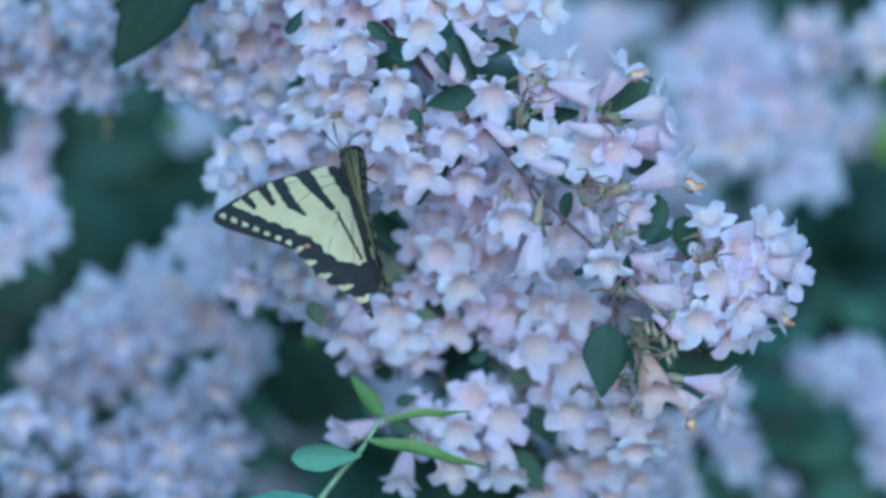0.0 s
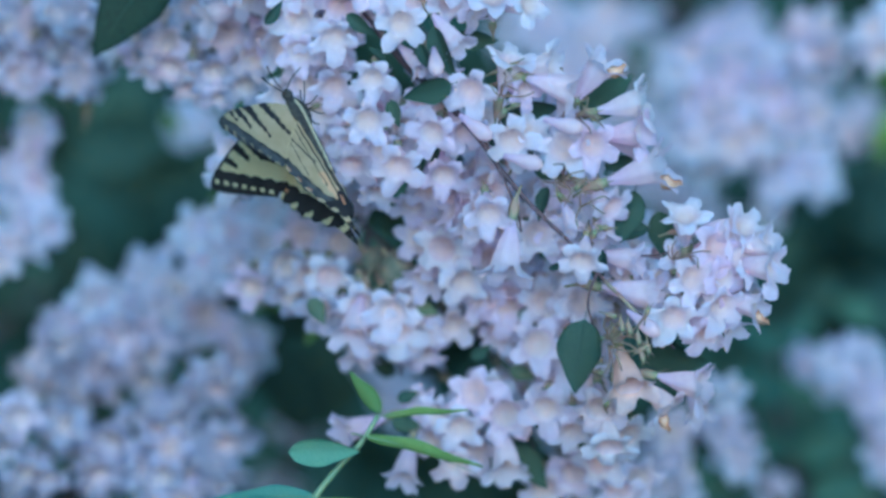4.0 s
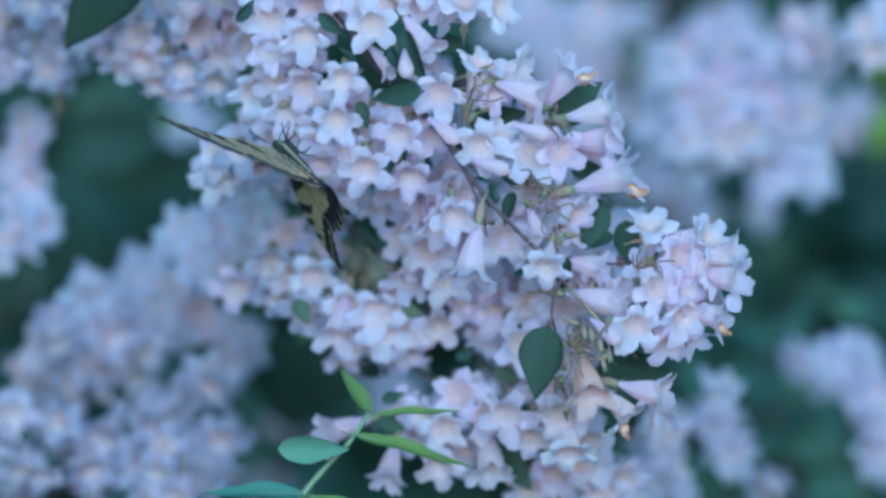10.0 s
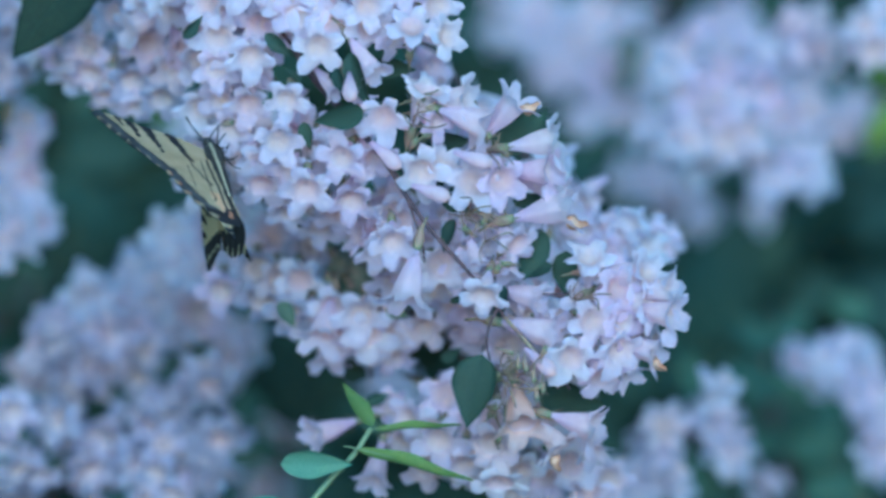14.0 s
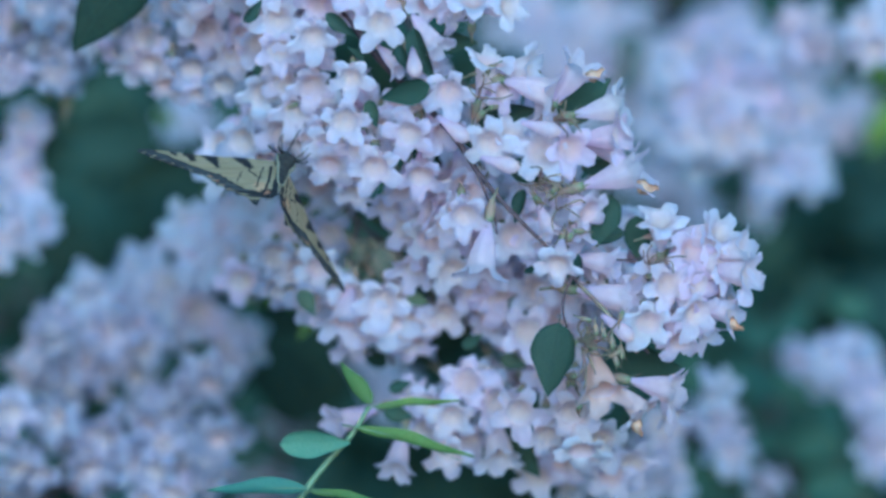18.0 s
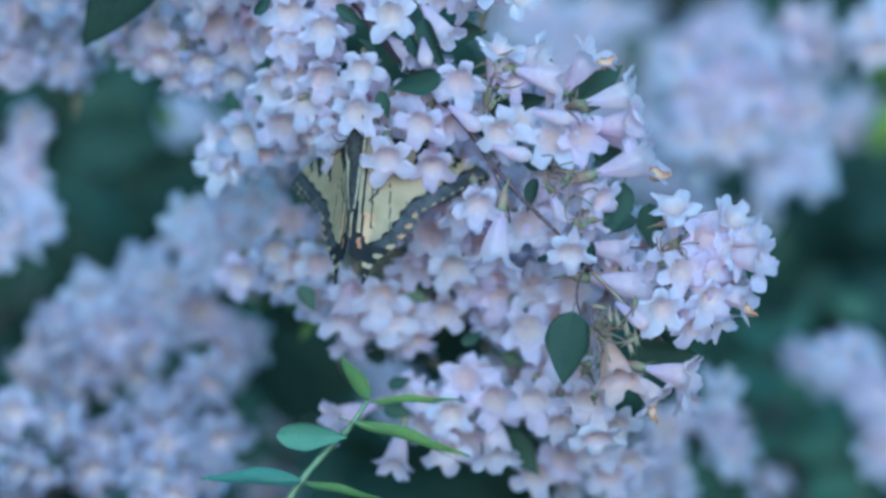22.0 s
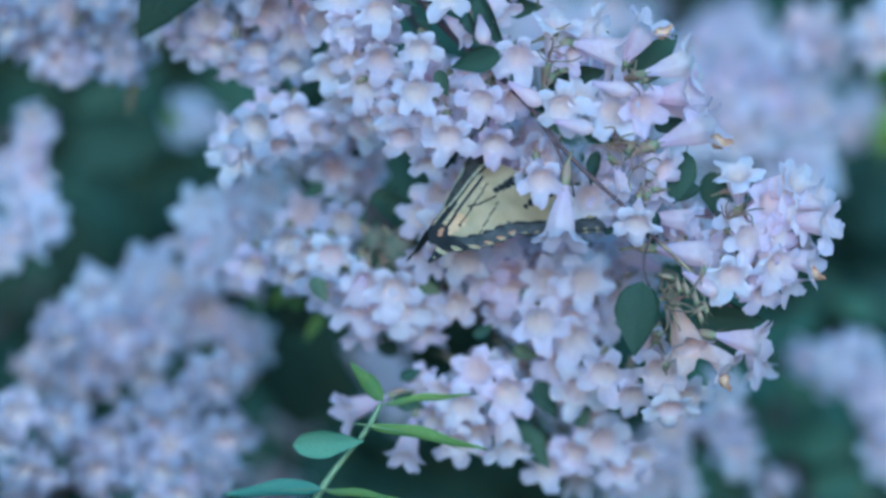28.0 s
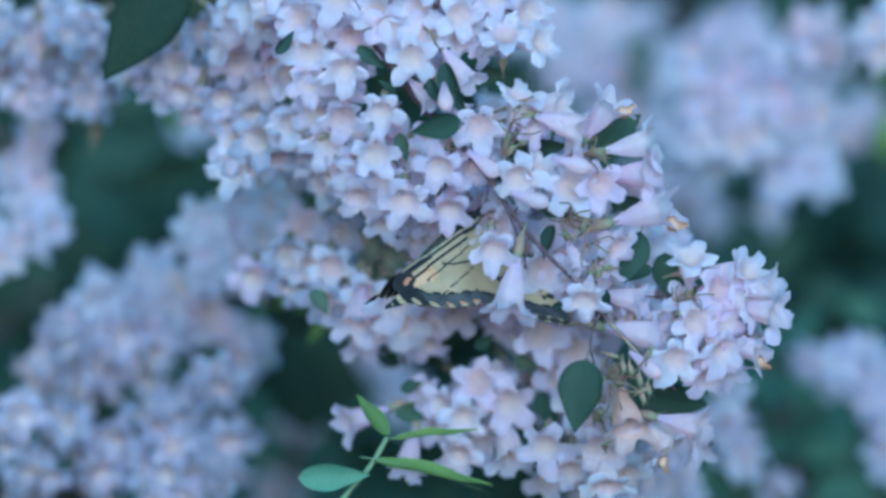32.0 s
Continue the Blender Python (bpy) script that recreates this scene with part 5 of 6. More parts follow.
def make_wing(name, plan, paint, side, lift, veins, label):
    ob = link(name, wing_mesh(name, plan, paint, side, lift, 1.2, [WING_PALE, WING_DARK, WING_ORANGE, WING_BLUE]), butterfly, None, label)

    def under_paint(x, y):
        if plan is FORE_PLAN:
            rim, far = along(x, y, 4.4, 53.0, -17.5, 26.5)
            if rim < 6.0 + 0.3 * math.sin(y * 1.1):
                if 0.5 < rim < 1.3 and math.sin(far * 50.0) > 0.4:
                    return 0
                return 1 if rim > 5.0 or rim < 0.6 else 3
            for x1, y1, x2, y2, w0, w1 in ((8.6, 39.5, 4.2, 38.0, 1.7, 0.7), (8.9, 34.0, 0.5, 31.6, 2.5, 0.9), (9.2, 26.5, -4.0, 22.8, 2.9, 0.6), (8.8, 16.0, -5.0, 10.4, 2.5, 0.8)):
                d, t = along(x, y, x1, y1, x2, y2)
                if d < w0 + (w1 - w0) * t + 0.35 * math.sin(x * 2.1 + y):
                    return 1
            return 0
        rim = math.sqrt(nearest(HIND_OUTER, x, y)[0])
        spot_d = along(x, y, -35.0, 4.4, -32.5, 4.0)[0]
        if spot_d < 0.8:
            return 2
        if spot_d < 2.4:
            return 1
        if x < -14 and rim < 6.8 + 0.5 * math.sin(x * 1.3):
            if 0.7 < rim < 2.5 + 0.5 * math.sin(x * 1.35 + 0.6) and math.sin(x * 1.35 + 0.6) > 0.15 and y > 5:
                return 2 if rim > 1.9 and x > -31 else 0
            return 1 if rim > 6.0 or rim < 0.7 or x < -33 else 3
        for x1, y1, x2, y2, w0, w1 in ((0, 1.2, -34, 1.8, 0.7, 1.1), (-2.0, 4.0, -30, 4.6, 0.5, 0.5), (-4.0, 7.0, -27, 8.2, 0.25, 0.3), (-7.0, 12.0, -14.0, 9.0, 0.4, 0.4), (-14.0, 9.0, -17.5, 6.4, 0.35, 0.35), (-9.0, 14.0, -26.0, 15.5, 0.2, 0.2)):
            d, t = along(x, y, x1, y1, x2, y2)
            if d < w0 + (w1 - w0) * t:
                return 1
        near = along(x, y, -35.0, 5.0, -24.0, 7.0)[0]
        return 4 if near < 2.4 + 0.5 * math.sin(x * 1.9) else 0

    link("underside", wing_mesh("underside", plan, under_paint, side, lift - 0.25, 1.2, [WING_UNDER, WING_DARK, WING_ORANGE, WING_BAND, WING_GLOW]), ob, None, "cream underside with a grey band")
    for k in veins:
        pts = [(x / 1000, side * y / 1000, (lift + 1.2 * math.sin(min(1, y / 50) * math.pi) + 0.12 * math.sin(x * 0.9 + y * 0.25)) / 1000) for x, y in k]
        rod("vein", pts, 0.00014, 0.00008, WING_DARK, ob, "", 6, 6)
    return ob


left_wings = [make_wing("left_forewing", FORE_PLAN, fore_paint, 1, 0.5, FORE_VEINS, "pale yellow forewing with black stripes"), make_wing("left_hindwing", HIND_PLAN, hind_paint, 1, 0.0, HIND_VEINS, "yellow hindwing with black scalloped edge and tail")]
right_wings = [make_wing("right_forewing", FORE_PLAN, fore_paint, -1, 0.5, FORE_VEINS, "pale yellow forewing with black stripes"), make_wing("right_hindwing", HIND_PLAN, hind_paint, -1, 0.0, HIND_VEINS, "yellow hindwing with black scalloped edge and tail")]


def insect_body():
    line = [(x / 1000, 0, z / 1000) for x, z in ((8.0, -0.2), (6.5, -0.4), (3.0, -0.8), (-1.0, -0.8), (-4.5, -0.4), (-8.0, -0.2), (-12.0, 0.2), (-16.0, 0.4), (-20.0, 0.5), (-24.0, 0.6))]
    v, f = tube_data(line, [0.0014, 0.0026, 0.0036, 0.0034, 0.0020, 0.0020, 0.0021, 0.0018, 0.0013, 0.0005], 14)
    body = link("body", mesh_of("body", v, f, [BODY_DARK]), butterfly, None, "furry black body")
    for side in (-1, 1):
        rod("side_stripe", [(0.006, side * 0.0024, -0.0012), (0.001, side * 0.0034, -0.0014), (-0.006, side * 0.0024, -0.001), (-0.014, side * 0.0018, -0.0004), (-0.022, side * 0.0009, 0.0002)], 0.0007, 0.0004, BODY_PALE, body, "yellow side stripe", 6)
    v, f = tube_data([(0.0072, 0, -0.0004), (0.0085, 0, -0.0005), (0.0102, 0, -0.0007), (0.0116, 0, -0.0009)], [0.0009, 0.0019, 0.0019, 0.0007], 12)
    head = link("head", mesh_of("head", v, f, [BODY_DARK]), butterfly)
    for side in (-1, 1):
        rod("antenna", [(0.011, side * 0.0006, 0.0), (0.0145, side * 0.0022, 0.0012), (0.0182, side * 0.0044, 0.002), (0.0205, side * 0.006, 0.0021)], 0.00016, 0.0004, BODY_DARK, head, "clubbed black antenna", 6)
        v, f = tube_data([(0.0095, side * 0.0014, -0.0006), (0.0096, side * 0.0019, -0.0006), (0.0096, side * 0.0024, -0.0006)], [0.0009, 0.0009, 0.0004], 8)
        link("eye", mesh_of("eye", v, f, [BODY_DARK]), head)
        for x, y, z in ((0.010, 0.004, -0.007), (0.003, 0.005, -0.008), (-0.004, 0.005, -0.007)):
            rod("leg", [(0.003, side * 0.002, -0.003), (x * 0.6, side * y, -0.005), (x, side * (y + 0.001), z)], 0.0003, 0.0002, BODY_DARK, butterfly, "", 6)
    rod("proboscis", [(0.0112, 0, -0.0014), (0.014, 0, -0.005), (0.016, 0, -0.010)], 0.00025, 0.0002, BODY_DARK, head, "", 6)


insect_body()


# ---- how the branches sway and the insect feeds ----
def motions():
    walk(front_branch, [
        (0, pose(0.0027, 2.2000, 1.4346, 0, -0.45, 0)),
        (0.5, pose(-0.0093, 2.2000, 1.4311, 0, 1.24, 0)),
        (1, pose(0.0049, 2.2000, 1.4335, 0, -0.36, 0)),
        (1.5, pose(-0.0032, 2.2000, 1.4357, 0, 0.42, 0)),
        (2, pose(-0.0056, 2.2000, 1.4312, 0, 0.79, 0)),
        (2.5, pose(0.0043, 2.2000, 1.4352, 0, -0.19, 0)),
        (3, pose(-0.0061, 2.2000, 1.4315, 0, 1.01, 0)),
        (3.5, pose(-0.0059, 2.2000, 1.4348, 0, 0.43, 0)),
        (5.5, pose(-0.0015, 2.2000, 1.4374, 0, 0.91, 0)),
        (6, pose(-0.0062, 2.2000, 1.4339, 0, 1.72, 0)),
        (6.5, pose(-0.0043, 2.2000, 1.4373, 0, 1.23, 0)),
        (7, pose(-0.0078, 2.2000, 1.4338, 0, 1.74, 0)),
        (7.5, pose(-0.0065, 2.2000, 1.4345, 0, 1.73, 0)),
        (8, pose(-0.0100, 2.2000, 1.4340, 0, 1.98, 0)),
        (8.5, pose(-0.0124, 2.2000, 1.4317, 0, 2.27, 0)),
        (9, pose(-0.0128, 2.2000, 1.4319, 0, 2.13, 0)),
        (9.5, pose(-0.0162, 2.2000, 1.4330, 0, 2.15, 0)),
        (10, pose(-0.0139, 2.2000, 1.4346, 0, 2.03, 0)),
        (10.5, pose(-0.0153, 2.2000, 1.4328, 0, 2.36, 0)),
        (11, pose(-0.0193, 2.2000, 1.4310, 0, 2.56, 0)),
        (11.5, pose(-0.0150, 2.2000, 1.4298, 0, 2.52, 0)),
        (12, pose(-0.0223, 2.2000, 1.4274, 0, 3.75, 0)),
        (12.5, pose(-0.0419, 2.2000, 1.4261, 0, 5.38, 0)),
        (13, pose(-0.0457, 2.2000, 1.4168, 0, 7.17, 0)),
        (13.5, pose(-0.0502, 2.2000, 1.4162, 0, 7.64, 0)),
        (14, pose(-0.0339, 2.2000, 1.4263, 0, 4.18, 0)),
        (14.5, pose(-0.0271, 2.2000, 1.4229, 0, 3.19, 0)),
        (16.5, pose(-0.0031, 2.2000, 1.4365, 0, 0.12, 0)),
        (17, pose(-0.0042, 2.2000, 1.4364, 0, 0.39, 0)),
        (17.5, pose(-0.0061, 2.2000, 1.4370, 0, 0.37, 0)),
        (18, pose(-0.0102, 2.2000, 1.4344, 0, 1.35, 0)),
        (18.5, pose(-0.0021, 2.2000, 1.4406, 0, -0.54, 0)),
        (19, pose(-0.0044, 2.2000, 1.4394, 0, 0.00, 0)),
        (19.5, pose(-0.0040, 2.2000, 1.4382, 0, 0.23, 0)),
        (20, pose(-0.0042, 2.2000, 1.4390, 0, 0.30, 0)),
        (20.5, pose(-0.0063, 2.2000, 1.4366, 0, 0.91, 0)),
        (21, pose(-0.0035, 2.2000, 1.4374, 0, 0.50, 0)),
        (21.5, pose(-0.0055, 2.2000, 1.4368, 0, 0.73, 0)),
        (22, pose(-0.0068, 2.2000, 1.4379, 0, 0.64, 0)),
        (22.5, pose(-0.0043, 2.2000, 1.4371, 0, 0.56, 0)),
        (23, pose(-0.0065, 2.2000, 1.4364, 0, 0.94, 0)),
        (23.5, pose(-0.0056, 2.2000, 1.4353, 0, 1.11, 0)),
        (24, pose(-0.0015, 2.2000, 1.4357, 0, 0.53, 0)),
        (24.5, pose(-0.0110, 2.2000, 1.4308, 0, 2.35, 0)),
        (25, pose(-0.0023, 2.2000, 1.4341, 0, 0.97, 0)),
        (25.5, pose(-0.0054, 2.2000, 1.4303, 0, 2.05, 0)),
        (27.5, pose(0.0100, 2.2000, 1.4374, 0, -0.16, 0)),
        (28, pose(0.0126, 2.2000, 1.4460, 0, -1.78, 0)),
        (28.5, pose(0.0115, 2.2000, 1.4429, 0, -0.44, 0)),
        (29, pose(0.0123, 2.2000, 1.4452, 0, -0.41, 0)),
        (29.5, pose(0.0074, 2.2000, 1.4442, 0, 0.17, 0)),
        (30, pose(0.0146, 2.2000, 1.4402, 0, -1.02, 0)),
        (30.5, pose(0.0124, 2.2000, 1.4361, 0, -0.31, 0)),
        (31, pose(0.0122, 2.2000, 1.4345, 0, -0.14, 0)),
        (31.5, pose(0.0069, 2.2000, 1.4301, 0, 0.54, 0)),
        (32, pose(-0.0035, 2.2000, 1.4237, 0, 2.13, 0)),
    ])
    walk(back_branch, [
        (0, pose(-0.0384, 2.2850, 1.4248, 0, 0.42, 0)),
        (0.5, pose(-0.0372, 2.2850, 1.4246, 0, 0.02, 0)),
        (1, pose(-0.0366, 2.2850, 1.4263, 0, -0.00, 0)),
        (1.5, pose(-0.0362, 2.2850, 1.4273, 0, -0.16, 0)),
        (2, pose(-0.0367, 2.2850, 1.4259, 0, -0.29, 0)),
        (2.5, pose(-0.0346, 2.2850, 1.4269, 0, 0.15, 0)),
        (3, pose(-0.0375, 2.2850, 1.4253, 0, -0.27, 0)),
        (3.5, pose(-0.0378, 2.2850, 1.4253, 0, 0.07, 0)),
        (5.5, pose(-0.0376, 2.2850, 1.4261, 0, 0.21, 0)),
        (6, pose(-0.0378, 2.2850, 1.4257, 0, 0.00, 0)),
        (6.5, pose(-0.0374, 2.2850, 1.4264, 0, 0.12, 0)),
        (7, pose(-0.0377, 2.2850, 1.4258, 0, -0.04, 0)),
        (7.5, pose(-0.0377, 2.2850, 1.4259, 0, 0.01, 0)),
        (8, pose(-0.0388, 2.2850, 1.4252, 0, -0.05, 0)),
        (8.5, pose(-0.0398, 2.2850, 1.4242, 0, 0.16, 0)),
        (9, pose(-0.0400, 2.2850, 1.4239, 0, 0.03, 0)),
        (9.5, pose(-0.0405, 2.2850, 1.4238, 0, -0.08, 0)),
        (10, pose(-0.0409, 2.2850, 1.4241, 0, 0.27, 0)),
        (10.5, pose(-0.0416, 2.2850, 1.4237, 0, 0.19, 0)),
        (11, pose(-0.0421, 2.2850, 1.4229, 0, -0.29, 0)),
        (11.5, pose(-0.0413, 2.2850, 1.4229, 0, -0.14, 0)),
        (12, pose(-0.0437, 2.2850, 1.4209, 0, -0.17, 0)),
        (12.5, pose(-0.0511, 2.2850, 1.4174, 0, -0.20, 0)),
        (13, pose(-0.0530, 2.2850, 1.4161, 0, 0.00, 0)),
        (13.5, pose(-0.0497, 2.2850, 1.4186, 0, 0.00, 0)),
        (14, pose(-0.0461, 2.2850, 1.4230, 0, 0.00, 0)),
        (14.5, pose(-0.0444, 2.2850, 1.4243, 0, 0.00, 0)),
        (16.5, pose(-0.0378, 2.2850, 1.4288, 0, 0.05, 0)),
        (17, pose(-0.0382, 2.2850, 1.4282, 0, -0.18, 0)),
        (17.5, pose(-0.0378, 2.2850, 1.4274, 0, 0.05, 0)),
        (18, pose(-0.0394, 2.2850, 1.4269, 0, -0.81, 0)),
        (18.5, pose(-0.0376, 2.2850, 1.4281, 0, -0.37, 0)),
        (19, pose(-0.0372, 2.2850, 1.4287, 0, 0.00, 0)),
        (19.5, pose(-0.0385, 2.2850, 1.4279, 0, -0.10, 0)),
        (20, pose(-0.0382, 2.2850, 1.4279, 0, -0.05, 0)),
        (20.5, pose(-0.0391, 2.2850, 1.4277, 0, -0.13, 0)),
        (21, pose(-0.0385, 2.2850, 1.4277, 0, -0.05, 0)),
        (21.5, pose(-0.0395, 2.2850, 1.4276, 0, -0.39, 0)),
        (22, pose(-0.0396, 2.2850, 1.4285, 0, -0.20, 0)),
        (22.5, pose(-0.0397, 2.2850, 1.4276, 0, -0.23, 0)),
        (23, pose(-0.0404, 2.2850, 1.4274, 0, -0.38, 0)),
        (23.5, pose(-0.0401, 2.2850, 1.4278, 0, -0.20, 0)),
        (24, pose(-0.0393, 2.2850, 1.4282, 0, -0.32, 0)),
        (24.5, pose(-0.0399, 2.2850, 1.4279, 0, -0.35, 0)),
        (25, pose(-0.0404, 2.2850, 1.4278, 0, -0.29, 0)),
        (25.5, pose(-0.0397, 2.2850, 1.4281, 0, 0.06, 0)),
        (27.5, pose(-0.0377, 2.2850, 1.4290, 0, 0.11, 0)),
        (28, pose(-0.0368, 2.2850, 1.4317, 0, 0.15, 0)),
        (28.5, pose(-0.0359, 2.2850, 1.4322, 0, 0.27, 0)),
        (29, pose(-0.0358, 2.2850, 1.4327, 0, 0.21, 0)),
        (29.5, pose(-0.0353, 2.2850, 1.4340, 0, 0.12, 0)),
        (30, pose(-0.0339, 2.2850, 1.4341, 0, 0.16, 0)),
        (30.5, pose(-0.0357, 2.2850, 1.4310, 0, 0.27, 0)),
        (31, pose(-0.0358, 2.2850, 1.4301, 0, -0.08, 0)),
        (31.5, pose(-0.0361, 2.2850, 1.4295, 0, 0.30, 0)),
        (32, pose(-0.0381, 2.2850, 1.4283, 0, -0.15, 0)),
    ])
    walk(young_shoot, [
        (0, pose(-0.0453, 2.2300, 1.3156, 0, -1.44, 0)),
        (0.5, pose(-0.0462, 2.2300, 1.3156, 0, 0.56, 0)),
        (1, pose(-0.0462, 2.2300, 1.3154, 0, -0.00, 0)),
        (1.5, pose(-0.0451, 2.2300, 1.3150, 0, -1.23, 0)),
        (2, pose(-0.0447, 2.2300, 1.3144, 0, -1.44, 0)),
        (2.5, pose(-0.0452, 2.2300, 1.3155, 0, -0.50, 0)),
        (3, pose(-0.0452, 2.2300, 1.3156, 0, -0.79, 0)),
        (3.5, pose(-0.0461, 2.2300, 1.3165, 0, 0.09, 0)),
        (5.5, pose(-0.0464, 2.2300, 1.3167, 0, 0.10, 0)),
        (6, pose(-0.0462, 2.2300, 1.3165, 0, -0.08, 0)),
        (6.5, pose(-0.0465, 2.2300, 1.3167, 0, 0.11, 0)),
        (7, pose(-0.0463, 2.2300, 1.3169, 0, -0.16, 0)),
        (7.5, pose(-0.0465, 2.2300, 1.3168, 0, 0.29, 0)),
        (8, pose(-0.0461, 2.2300, 1.3165, 0, 0.25, 0)),
        (8.5, pose(-0.0462, 2.2300, 1.3154, 0, 0.12, 0)),
        (9, pose(-0.0468, 2.2300, 1.3156, 0, 0.99, 0)),
        (9.5, pose(-0.0468, 2.2300, 1.3163, 0, 0.73, 0)),
        (10, pose(-0.0480, 2.2300, 1.3167, 0, 1.28, 0)),
        (10.5, pose(-0.0475, 2.2300, 1.3169, 0, 1.14, 0)),
        (11, pose(-0.0471, 2.2300, 1.3163, 0, 0.89, 0)),
        (11.5, pose(-0.0471, 2.2300, 1.3155, 0, 1.48, 0)),
        (12, pose(-0.0464, 2.2300, 1.3132, 0, 0.87, 0)),
        (12.5, pose(-0.0468, 2.2300, 1.3084, 0, 1.00, 0)),
        (13, pose(-0.0476, 2.2300, 1.3098, 0, 1.00, 0)),
        (13.5, pose(-0.0482, 2.2300, 1.3083, 0, 1.00, 0)),
        (14, pose(-0.0466, 2.2300, 1.3112, 0, 1.00, 0)),
        (14.5, pose(-0.0467, 2.2300, 1.3119, 0, 1.00, 0)),
        (16.5, pose(-0.0451, 2.2300, 1.3172, 0, -1.23, 0)),
        (17, pose(-0.0460, 2.2300, 1.3173, 0, -0.85, 0)),
        (17.5, pose(-0.0464, 2.2300, 1.3169, 0, -0.62, 0)),
        (18, pose(-0.0465, 2.2300, 1.3180, 0, -0.40, 0)),
        (18.5, pose(-0.0464, 2.2300, 1.3186, 0, -0.35, 0)),
        (19, pose(-0.0462, 2.2300, 1.3187, 0, -0.08, 0)),
        (19.5, pose(-0.0474, 2.2300, 1.3193, 0, 0.29, 0)),
        (20, pose(-0.0474, 2.2300, 1.3191, 0, -0.30, 0)),
        (20.5, pose(-0.0480, 2.2300, 1.3195, 0, 0.45, 0)),
        (21, pose(-0.0474, 2.2300, 1.3189, 0, 0.28, 0)),
        (21.5, pose(-0.0476, 2.2300, 1.3195, 0, 0.63, 0)),
        (22, pose(-0.0492, 2.2300, 1.3207, 0, 2.03, 0)),
        (22.5, pose(-0.0483, 2.2300, 1.3193, 0, 0.84, 0)),
        (23, pose(-0.0476, 2.2300, 1.3181, 0, 0.24, 0)),
        (23.5, pose(-0.0464, 2.2300, 1.3170, 0, -0.24, 0)),
        (24, pose(-0.0475, 2.2300, 1.3180, 0, -0.06, 0)),
        (24.5, pose(-0.0476, 2.2300, 1.3185, 0, -0.01, 0)),
        (25, pose(-0.0475, 2.2300, 1.3173, 0, 0.09, 0)),
        (25.5, pose(-0.0470, 2.2300, 1.3174, 0, -0.06, 0)),
        (27.5, pose(-0.0434, 2.2300, 1.3150, 0, -3.69, 0)),
        (28, pose(-0.0438, 2.2300, 1.3182, 0, -2.90, 0)),
        (28.5, pose(-0.0443, 2.2300, 1.3203, 0, -2.01, 0)),
        (29, pose(-0.0455, 2.2300, 1.3231, 0, -0.62, 0)),
        (29.5, pose(-0.0455, 2.2300, 1.3221, 0, -1.40, 0)),
        (30, pose(-0.0440, 2.2300, 1.3176, 0, -3.28, 0)),
        (30.5, pose(-0.0463, 2.2300, 1.3153, 0, -2.00, 0)),
        (31, pose(-0.0449, 2.2300, 1.3115, 0, -2.00, 0)),
        (31.5, pose(-0.0430, 2.2300, 1.3057, 0, -2.00, 0)),
        (32, pose(-0.0433, 2.2300, 1.3075, 0, -2.00, 0)),
    ])
